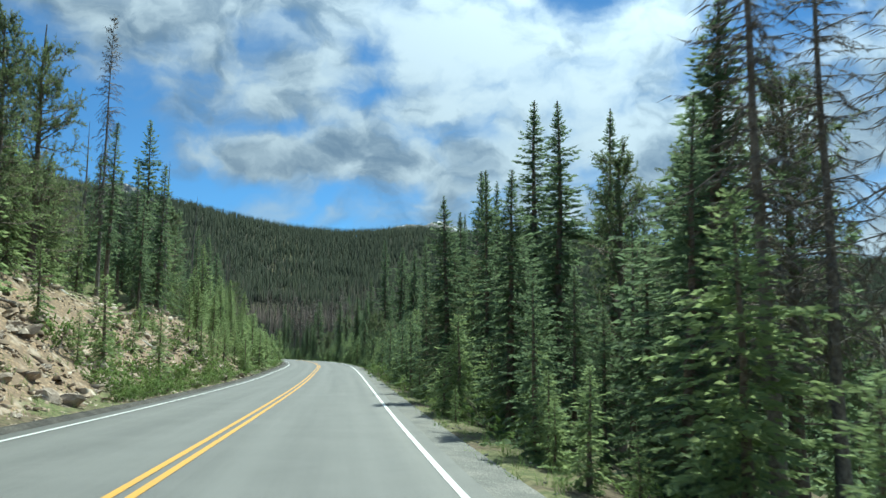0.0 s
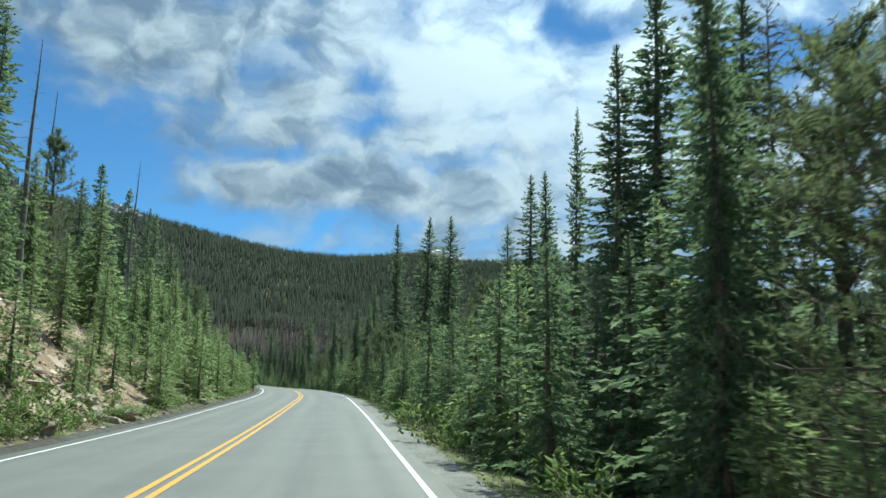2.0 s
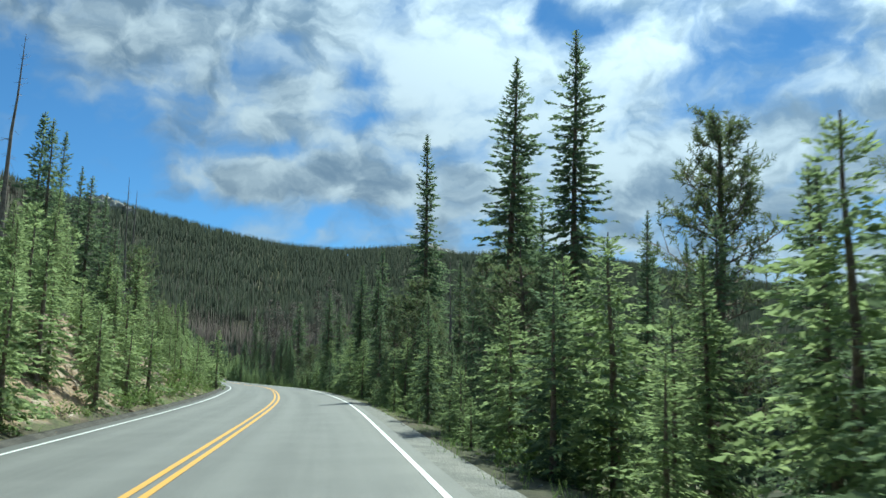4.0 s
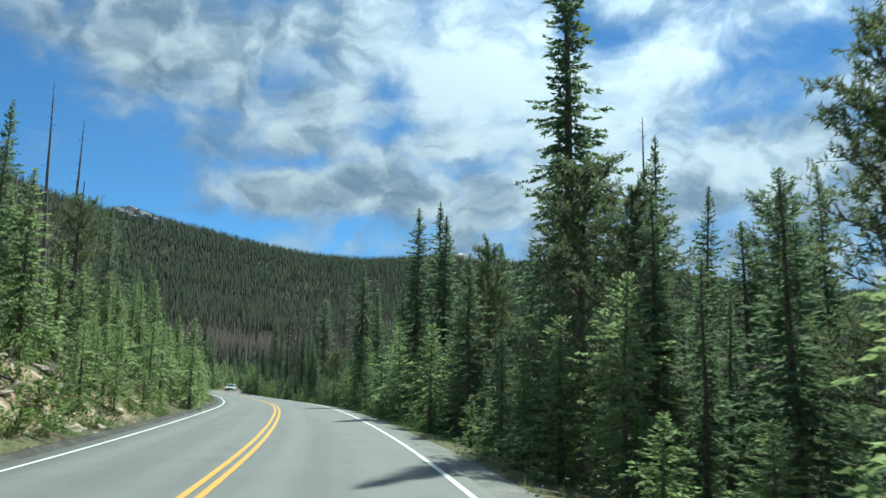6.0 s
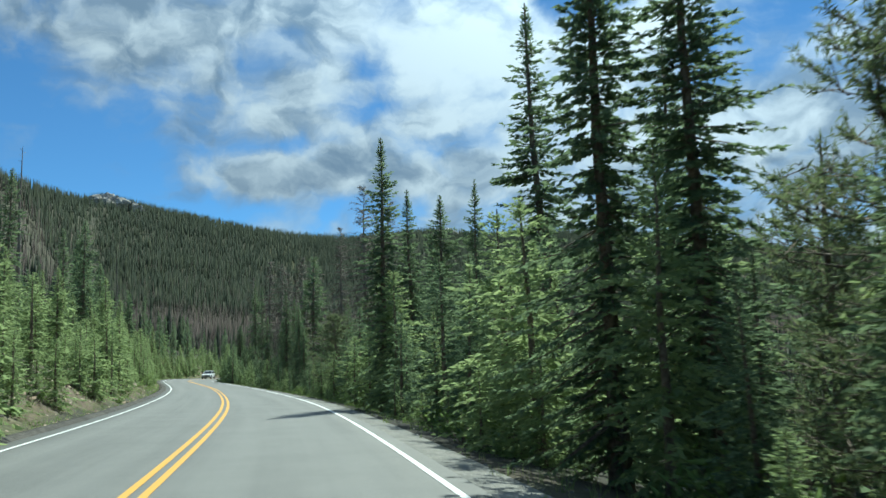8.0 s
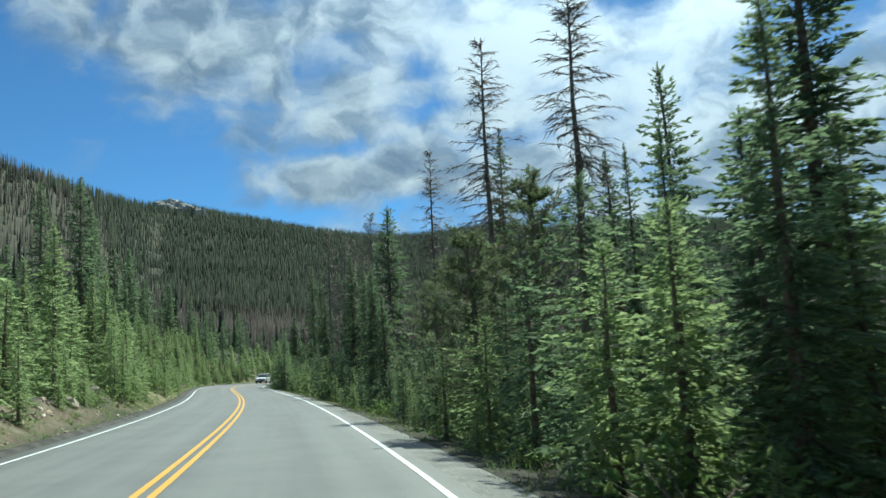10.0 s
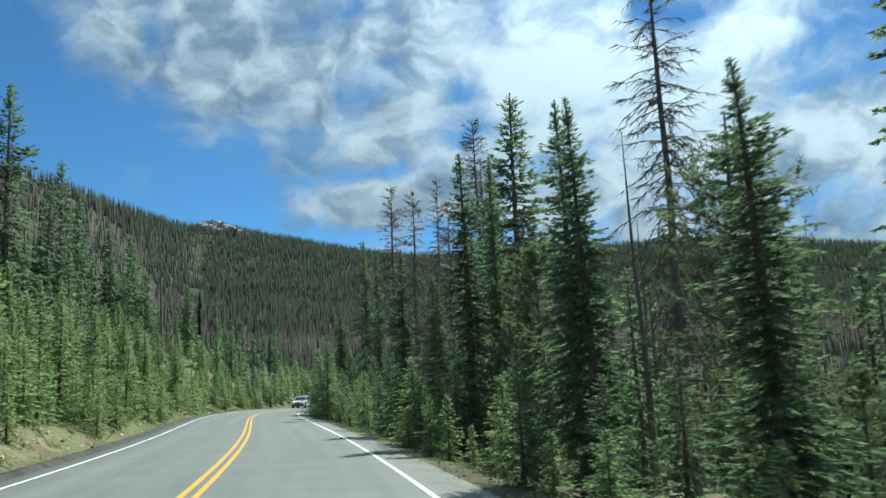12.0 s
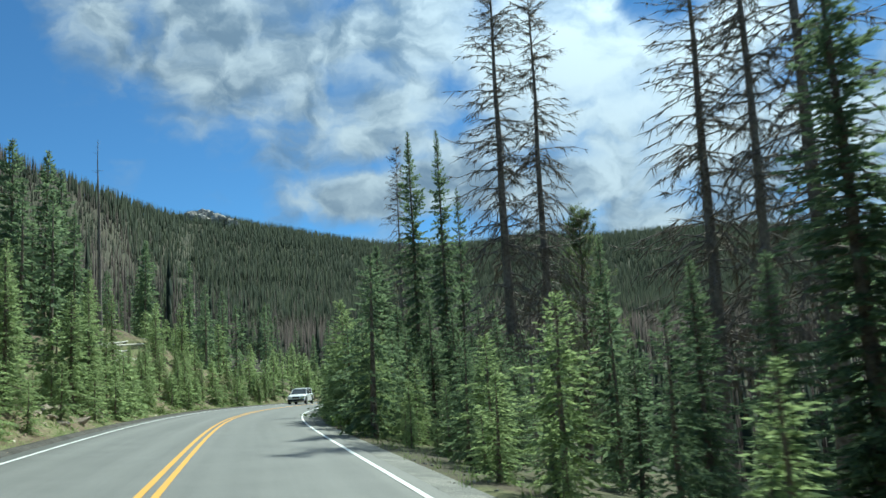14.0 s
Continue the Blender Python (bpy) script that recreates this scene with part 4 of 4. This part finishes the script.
# ---- distant forest: real trees, too many to count ----
def cone_trees(x, y, h, rad, tiers, sides, rng):
    """Slim many-tiered conifers joined in one mesh."""
    n = len(x)
    z = height(x, y) - 0.3
    a = np.arange(sides) / sides * 6.283
    vs, fs = [], []
    k = 0
    for t in range(tiers):
        lo, hi = t / tiers * 0.86 + 0.06, min(1.0, (t + 1.5) / tiers * 0.86 + 0.14)
        if t == tiers - 1:
            hi = 1.0
        r = rad * (1 - lo * 0.86) * rng.uniform(0.8, 1.15, n)
        tw = rng.uniform(0, 6.283, n)
        ring = np.stack([np.stack([x + np.cos(tw + b) * r * rng.uniform(0.7, 1.2, n), y + np.sin(tw + b) * r * rng.uniform(0.7, 1.2, n), z + h * (lo - rng.uniform(0, 0.03, n))], -1) for b in a], 1)
        tip = np.stack([x, y, z + h * hi], -1)[:, None]
        vs.append(np.concatenate([ring, tip], 1).reshape(-1, 3))
        i = np.arange(n)[:, None] * (sides + 1) + k
        fs += [i + [[j, (j + 1) % sides, sides]] for j in range(sides)]
        k += n * (sides + 1)
    return np.concatenate(vs), np.concatenate(fs)


def scatter(rng, n, r0, r1, az0, az1, power=1.0):
    r = r0 + (r1 - r0) * rng.uniform(0, 1, n) ** power
    az = np.radians(rng.uniform(az0, az1, n))
    x, y = 5 + r * np.sin(az), 140 + r * np.cos(az)
    d = lateral(x, y)[0]
    keep = (d > 36) | (d < -24) | (y > RY[-1] + 6)
    return x[keep], y[keep]


rng = np.random.RandomState(21)


def forest(name, mat, count, span, az, h, rad, tiers, sides, label, want):
    x, y = scatter(rng, count, *span, *az)
    patch = rough(x, y, 330.0) + 0.6 * rough(x, y, 90.0)
    r = np.hypot(x - 5, y - 140)
    keep = want(patch, r, rng.uniform(-0.5, 0.5, len(x)))
    x, y = x[keep], y[keep]
    n = len(x)
    ob = part(name, cone_trees(x, y, rng.uniform(*h, n), rng.uniform(*rad, n), tiers, sides, rng), mat)
    return tagged(ob, label, "forest", kind="stuff")


fx, fy = rng.uniform(-170, 190, 3000), rng.uniform(-80, 190, 3000)
fd = lateral(fx, fy)[0]
fk = (fd > 38) | (fd < -30)
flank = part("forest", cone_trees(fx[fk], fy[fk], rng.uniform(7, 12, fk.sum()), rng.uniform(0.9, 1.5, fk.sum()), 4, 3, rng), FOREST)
tagged(flank, "dense dark conifer forest beside the road", "forest", kind="stuff")
dying = lambda p, r: 0.52 - abs(r - 480) / 470 + p * 0.5
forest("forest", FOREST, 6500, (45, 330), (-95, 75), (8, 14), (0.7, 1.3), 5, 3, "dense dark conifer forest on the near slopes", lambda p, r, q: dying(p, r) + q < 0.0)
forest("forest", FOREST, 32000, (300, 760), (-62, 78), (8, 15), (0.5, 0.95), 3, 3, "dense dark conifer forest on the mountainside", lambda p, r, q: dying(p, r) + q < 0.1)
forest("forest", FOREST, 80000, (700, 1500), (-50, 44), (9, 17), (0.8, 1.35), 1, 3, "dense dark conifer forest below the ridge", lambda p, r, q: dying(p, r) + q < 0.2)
forest("dead_forest", GREYWOOD, 7000, (60, 330), (-80, 60), (9, 15), (0.14, 0.36), 3, 3, "standing grey dead timber among the spruce", lambda p, r, q: dying(p, r) + q > -0.45)
forest("dead_forest", GREYWOOD, 32000, (330, 1050), (-60, 38), (9, 15), (0.25, 0.5), 1, 3, "standing grey dead timber on the mountainside", lambda p, r, q: dying(p, r) + q > -0.1)


# ---- summit rocks and the far snowy peak ----
def boulder_mesh(seed, rx, ry, rz, detail=2, jag=0.28):
    bm = bmesh.new()
    bmesh.ops.create_icosphere(bm, subdivisions=detail, radius=1.0)
    off = Vector((seed * 7.3, seed * 3.1, seed * 1.7))
    for v in bm.verts:
        n = noise.noise(v.co * 1.3 + off) + 0.5 * noise.noise(v.co * 3.1 + off)
        k = 1 + jag * n
        c = noise.cell(v.co * 1.6 + off) * 0.10
        v.co = Vector((v.co.x * rx, v.co.y * ry, v.co.z * rz)) * (k + c)
    return bm


def polar(az, r):
    return 5 + r * math.sin(radians(az)), 140 + r * math.cos(radians(az))


for i, (az, r, sx, sz) in enumerate(((-13.0, 1292, 11, 9), (-12.55, 1290, 16, 11), (-12.1, 1295, 12, 14), (-11.75, 1290, 17, 11), (-11.2, 1290, 13, 9), (-10.6, 1288, 9, 8), (-10.1, 1288, 6, 7))):
    x, y = polar(az, r)
    ob = part("summit_rock", boulder_mesh(i + 3, sx, sx * 0.7, sz, 3, 0.6), PEAKROCK)
    ob.location = (x, y, float(height(x, y)) + 4)
    tagged(ob, "bare grey rock outcrop on the wooded summit", "rock", "summit rocks")


def far_peak():
    m, n = material("rock_and_snow")
    p = n.add("ShaderNodeTexCoord").outputs["Object"]
    k = n.noise(n.add("ShaderNodeMapping", {0: p, 3: (1.0, 1.0, 3.0)}).outputs[0], 0.012, 6.0, 0.6)
    g = n.noise(p, 0.05, 5.0, 0.6)
    c = n.mix(n.ramp(g, 0.35, 0.65), (0.12, 0.125, 0.12), (0.22, 0.215, 0.2))
    finish(m, n, n.mix(n.ramp(k, 0.55, 0.6), c, (0.82, 0.85, 0.9)), 0.9, g, 1.0)
    us, vs = np.linspace(-420, 420, 70), np.linspace(-350, 350, 50)
    uu, vv = np.meshgrid(us, vs, indexing="ij")
    cx, cy = polar(9.6, 3050)
    az = radians(9.6)
    z = 492 * np.exp(-(uu / 620) ** 2 - (vv / 420) ** 2) + 14 * rough(uu, vv, 150.0) + 7 * rough(uu, vv, 50.0) + 12 * np.exp(-((uu - 60) / 35) ** 2)
    x, y = cx + uu * math.cos(az) + vv * math.sin(az), cy - uu * math.sin(az) + vv * math.cos(az)
    ob = part("mountain_peak", (np.stack([x, y, z], -1).reshape(-1, 3), grid_faces(70, 50)), m)
    tagged(ob, "distant bare rocky peak with streaks of snow", "mountain", kind="structure")


far_peak()


# ---- rocks on the cut bank ----
rocks = [boulder_mesh(20 + i, 0.55, (0.30, 0.42, 0.36, 0.48, 0.26)[i], (0.16, 0.24, 0.20, 0.30, 0.14)[i], 2, 0.5) for i in range(5)]
rock_meshes = []
for b in rocks:
    me = bpy.data.meshes.new("boulder")
    b.to_mesh(me)
    b.free()
    me.materials.append(ROCK)
    rock_meshes.append(me)
r4 = random.Random(9)
for i in range(290):
    zone = r4.choice(((12, 62), (12, 62), (12, 62), (12, 62), (94, 112), (94, 112), (150, 185), (215, 240)))
    s, n = r4.uniform(*zone), -5.0 - abs(r4.gauss(0, 3.0))
    if n < -12:
        continue
    x, y, _ = on_road(s, n)
    k = r4.uniform(0.1, 1.0) ** 3 * 0.85 + 0.22
    ob = new("boulder", rock_meshes[i % 5])
    ob.matrix_basis = pose(float(x), float(y), float(height(x, y)) + 0.05 * k, r4.uniform(-25, 25), r4.uniform(-25, 25), r4.uniform(0, 360)) @ Matrix.Scale(k, 4)
    tagged(ob, "tan weathered granite slab on the sandy bank", "rock", "boulders on the bank")


def pebbles(count, s_range, n_range, size, seed, mat, label, flat=0.6):
    r = np.random.RandomState(seed)
    ss, nn = r.uniform(*s_range, count), r.uniform(*n_range, count)
    q = on_road(ss, nn)
    q[:, 2] = height(q[:, 0], q[:, 1])
    base = np.array([[x, y, z] for z in (-0.5, 0.55) for x, y in ((1, 0.7), (-0.8, 0.9), (-1, -0.6), (0.7, -0.9))], float)
    k = size * r.uniform(0.3, 1.0, (count, 1, 1)) ** 1.6 * 1.5
    a = r.uniform(0, 6.283, (count, 1))
    v = base[None] * k * r.uniform(0.5, 1.25, (count, 8, 3)) * np.array([1.0, 0.7, flat])
    v = np.stack([v[..., 0] * np.cos(a) - v[..., 1] * np.sin(a), v[..., 0] * np.sin(a) + v[..., 1] * np.cos(a), v[..., 2] + v[..., 0] * r.uniform(-0.5, 0.5, (count, 1))], -1) + q[:, None]
    f = np.array([[4, 5, 6], [4, 6, 7], [0, 1, 5], [0, 5, 4], [1, 2, 6], [1, 6, 5], [2, 3, 7], [2, 7, 6], [3, 0, 4], [3, 4, 7]])
    fs = (np.arange(count)[:, None, None] * 8 + f[None]).reshape(-1, 3)
    tagged(part("stones", (v.reshape(-1, 3), fs), mat), label, "stones", kind="stuff")


pebbles(4200, (8, 64), (-11, -4.7), 0.09, 6, STONE, "loose broken stones on the sandy bank")
pebbles(800, (8, 64), (-11.5, -5.2), 0.26, 16, STONE, "broken slabs of rock lying on the sandy bank", 0.4)
pebbles(260, (92, 116), (-10, -5.0), 0.24, 17, STONE, "broken slabs of rock on the bank", 0.4)
pebbles(1800, (64, 118), (-10, -5.0), 0.09, 3, STONE, "loose stones scattered on the sandy bank")
pebbles(2600, (112, 300), (-8, -4.7), 0.10, 4, STONE, "loose stones along the verge")
pebbles(2600, (2, 290), (-4.75, -4.1), 0.07, 8, GUTTER, "dark broken stones lying in the gutter")
pebbles(500, (2, 290), (-4.8, -4.15), 0.12, 9, STONE, "pale stones rolled down into the gutter", 0.5)
pebbles(1500, (2, 300), (4.1, 5.4), 0.03, 5, GRAVEL, "loose stones on the gravel shoulder")


# ---- fallen timber ----
def log(s0, n0, s1, n1, r, lift=0.25, mat=PALE, label="bleached fallen log lying on the slope"):
    a, b = on_road(s0, n0), on_road(s1, n1)
    a[2], b[2] = height(a[0], a[1]) + lift, height(b[0], b[1]) + lift
    rg = np.random.RandomState(int(s0 * 10) % 1000)
    d = Vector(b) - Vector(a)
    trunk, axis = stem(rg, d.length, r, 8, 9, 0.012, 0.35)
    e = new("fallen_log")
    part("trunk", trunk, mat, e)
    k = 6
    z = rg.uniform(0.2, 0.9, k) * d.length
    ang = rg.uniform(0, 6.28, k)
    for j in range(k):
        part("branch_stub", spikes(axis(z[j:j + 1]), np.array([[math.cos(ang[j]), math.sin(ang[j]), 0.5]]), 0.35, 0.03, False), mat, e)
    e.matrix_basis = Matrix.Translation(a) @ d.to_track_quat("Z", "Y").to_matrix().to_4x4()
    tagged(e, label, "log", "fallen logs")


for row in ((264, -13.7, 272.5, -12.2, 0.13), (265, -14.4, 276, -12.7, 0.12), (258, -10.4, 266, -10.0, 0.13), (261, -11.4, 268, -10.7, 0.11), (268, -12.8, 278, -13.2, 0.10), (255.5, -9.4, 261, -9.9, 0.12)):
    log(*row)
log(41, -11.5, 46, -7.0, 0.16, 0.3)
log(23, -11, 30, -9.0, 0.14, 0.2, DEAD, "grey fallen log at the top of the bank")
log(104, -9, 108, -6.5, 0.1, 0.2, DEAD, "grey fallen log at the foot of the bank")


# ---- shrubs and grass ----
def shrub(seed):
    r = np.random.RandomState(seed)
    e = place_first("shrub", "low leafy green shrub on the road verge", "shrub", "roadside shrubs")
    a, t = r.uniform(0, 6.283, 14), r.uniform(0.35, 1.2, 14)
    way = np.stack([np.cos(a) * np.cos(t), np.sin(a) * np.cos(t), np.sin(t)], 1)
    stems = spikes(np.zeros((14, 3)), way, r.uniform(0.5, 0.9, 14), 0.015, False)
    part("stem", stems, BARK, e)
    n = 145
    j = r.randint(0, 14, n)
    p = way[j] * r.uniform(0.3, 0.95, (n, 1)) * 0.8 + r.normal(0, 0.09, (n, 3))
    p[:, 2] = abs(p[:, 2])
    l = r.uniform(0.07, 0.15, n)
    part("foliage", spikes(p, r.normal(0, 1, (n, 3)) + way[j] + [[0, 0, 0.3]], l, l * 0.3, False), LEAF, e)["kind"] = "stuff"
    return e


bushes = [Kind(shrub(200 + i), 0.8) for i in range(3)]
KINDS["B"] = bushes
r5 = random.Random(12)
for i in range(70):
    plant("B", r5.uniform(29, 118) if i % 2 else r5.uniform(28, 64), -4.95 - abs(r5.gauss(0, 0.3)), h=r5.uniform(0.3, 0.7), wide=1.4)
for i in range(60):
    plant("B", r5.uniform(118, 285), -4.8 - abs(r5.gauss(0, 0.5)), h=r5.uniform(0.2, 0.5), wide=1.6)
for i in range(34):
    plant("B", r5.choice((r5.uniform(26, 60), r5.uniform(92, 116))), r5.uniform(-9.5, -5.6), h=r5.uniform(0.6, 1.4), wide=0.95)
for i in range(90):
    side = r5.random()
    s = r5.uniform(30, 125) if side < 0.5 else r5.uniform(4, 290)
    n = -5.2 - abs(r5.gauss(0, 1.1)) if side < 0.72 else r5.uniform(4.7, 6.0)
    plant("B", s, n, h=r5.uniform(0.35, 1.1), wide=1.3)


def grass(count, s_range, n_range, seed, label):
    r = np.random.RandomState(seed)
    ss, nn = r.uniform(*s_range, count), r.uniform(*n_range, count)
    q = on_road(ss, nn)
    keep = rough(q[:, 0], q[:, 1], 3.7) + r.uniform(-0.5, 0.5, count) > -0.05
    q = q[keep]
    q[:, 2] = height(q[:, 0], q[:, 1]) - 0.02
    q = np.repeat(q, 5, 0) + np.c_[r.normal(0, 0.05, (len(q) * 5, 2)), np.zeros(len(q) * 5)]
    l = r.uniform(0.08, 0.3, len(q))
    tagged(part("grass", spikes(q, r.normal(0, 0.35, (len(q), 3)) + [[0, 0, 1.0]], l, 0.007, False), LEAF), label, "grass", kind="stuff")


grass(7500, (4, 300), (-7.2, -4.6), 31, "tufts of green grass along the verge")
grass(6500, (100, 300), (-6.3, -4.5), 33, "green grass on the low bank above the gutter")
grass(3500, (4, 300), (4.25, 6.0), 32, "tufts of green grass beside the gravel shoulder")


# ---- the oncoming car ----
def loft(sections):
    """Quads through cross-sections, each a list of (y, z) at one x; ends closed."""
    bm = bmesh.new()
    rings = [[bm.verts.new((x, y, z)) for y, z in ring] for x, ring in sections]
    k = len(rings[0])
    for a, b in zip(rings, rings[1:]):
        for i in range(k):
            bm.faces.new((a[i], a[(i + 1) % k], b[(i + 1) % k], b[i]))
    bm.faces.new(rings[0][::-1])
    bm.faces.new(rings[-1])
    bmesh.ops.recalc_face_normals(bm, faces=bm.faces)
    return bm


def car():
    paint = plain("silver_white_paint", (0.80, 0.81, 0.81), (0.85, 0.86, 0.86), 2.0, 0.28, 0.0, 0.0, 0.6)
    glass = plain("dark_car_glass", (0.02, 0.025, 0.03), (0.03, 0.035, 0.04), 2.0, 0.06, 0.0, 0.0, 0.7)
    black = plain("black_plastic", (0.018, 0.018, 0.02), (0.035, 0.035, 0.036), 20.0, 0.6, 0.002)
    rubber = plain("tyre_rubber", (0.015, 0.015, 0.015), (0.03, 0.03, 0.03), 30.0, 0.85, 0.003)
    alloy = plain("grey_alloy", (0.42, 0.43, 0.44), (0.55, 0.56, 0.57), 10.0, 0.35, 0.0, 0.9)
    lamp = plain("headlight_lens", (0.72, 0.74, 0.76), (0.85, 0.86, 0.88), 12.0, 0.1, 0.0, 0.2, 0.7)
    e = tagged(new("suv_car"), "white sport utility vehicle with a dark grille coming round the bend", "car")

    def ring(w, lo, hi, c=0.08):
        return [(-w + c, lo), (w - c, lo), (w, lo + c), (w, hi - c), (w - c, hi), (-w + c, hi), (-w, hi - c), (-w, lo + c)]

    part("body", loft([(-2.28, ring(0.74, 0.42, 0.84)), (-2.18, ring(0.85, 0.34, 0.93)), (-1.3, ring(0.91, 0.30, 1.04)), (-0.9, ring(0.92, 0.28, 1.10)), (1.9, ring(0.92, 0.28, 1.10)), (2.2, ring(0.88, 0.36, 1.06)), (2.3, ring(0.82, 0.42, 0.95))]), paint, e)
    part("roof", loft([(-0.25, ring(0.66, 1.60, 1.68, 0.03)), (0.2, ring(0.70, 1.63, 1.73, 0.04)), (1.6, ring(0.68, 1.62, 1.72, 0.04)), (2.0, ring(0.64, 1.57, 1.66, 0.03))]), paint, e)
    part("cabin_glass", loft([(-1.0, ring(0.80, 1.06, 1.12, 0.02)), (-0.3, ring(0.70, 1.06, 1.60, 0.04)), (1.8, ring(0.69, 1.06, 1.61, 0.04)), (2.18, ring(0.76, 1.04, 1.12, 0.02))]), glass, e, "dark tinted glass")
    for sy in (-1, 1):
        for x0, x1, wd in ((-1.02, -0.28, 0.05), (0.55, 0.60, 0.05), (1.45, 2.0, 0.06)):
            post = loft([(x0, [(sy * 0.80, 1.06), (sy * 0.84, 1.06), (sy * 0.84, 1.10), (sy * 0.80, 1.10)]), (x1, [(sy * 0.69, 1.60), (sy * 0.735, 1.60), (sy * 0.735, 1.66), (sy * 0.69, 1.66)])])
            part("pillar", post, paint, e)
        part("headlight", loft([(-2.27, ring(0.15, 0.70, 0.86, 0.03)), (-2.10, ring(0.19, 0.70, 0.90, 0.03))]), lamp, e, "clear headlight").location = (-0.01, sy * 0.62, 0)
        part("fog_lamp", loft([(-2.285, ring(0.08, 0.46, 0.56, 0.02)), (-2.18, ring(0.08, 0.46, 0.56, 0.02))]), black, e).location = (-0.01, sy * 0.6, 0)
        part("mirror", loft([(-0.78, ring(0.07, 1.08, 1.20, 0.03)), (-0.66, ring(0.10, 1.07, 1.23, 0.03))]), black, e).location = (0, sy * 1.0, 0)
        for wx in (-1.42, 1.42):
            arch = bmesh.new()
            bmesh.ops.create_cone(arch, cap_ends=True, segments=24, radius1=0.43, radius2=0.43, depth=0.05, matrix=pose(wx, sy * 0.905, 0.40, 90, 0, 0))
            part("wheel_arch", arch, black, e)
            tyre = bmesh.new()
            bmesh.ops.create_cone(tyre, cap_ends=True, segments=28, radius1=0.36, radius2=0.36, depth=0.24, matrix=pose(wx, sy * 0.84, 0.36, 90, 0, 0))
            bmesh.ops.bevel(tyre, geom=[x for x in tyre.edges if abs(x.calc_face_angle(0)) > 1.0], offset=0.04, segments=2, affect="EDGES")
            wheel = part("wheel", tyre, rubber, e, "black rubber tyre on an alloy rim")
            rim = bmesh.new()
            bmesh.ops.create_cone(rim, cap_ends=True, segments=20, radius1=0.22, radius2=0.2, depth=0.26, matrix=pose(wx, sy * 0.845, 0.36, 90, 0, 0))
            part("rim", rim, alloy, wheel)
    part("grille", loft([(-2.30, ring(0.36, 0.66, 0.84, 0.03)), (-2.20, ring(0.42, 0.64, 0.86, 0.03))]), black, e, "dark grille")
    part("bumper", loft([(-2.36, ring(0.70, 0.40, 0.54, 0.04)), (-2.24, ring(0.84, 0.36, 0.58, 0.05))]), black, e, "dark lower bumper")
    for sy in (-0.55, 0.55):
        part("roof_rail", loft([(0.0, [(sy - 0.02, 1.73), (sy + 0.02, 1.73), (sy + 0.02, 1.78), (sy - 0.02, 1.78)]), (1.7, [(sy - 0.02, 1.72), (sy + 0.02, 1.72), (sy + 0.02, 1.77), (sy - 0.02, 1.77)])]), black, e)
    return e


suv = car()
cs = 287.3
cp = on_road(cs, -1.6)
heading = math.degrees(float(np.interp(cs, S, turn)))
suv.matrix_basis = pose(float(cp[0]), float(cp[1]), float(cp[2]), 0, 0, heading + 90) @ Matrix.Diagonal((1, 1, 0.95, 1))
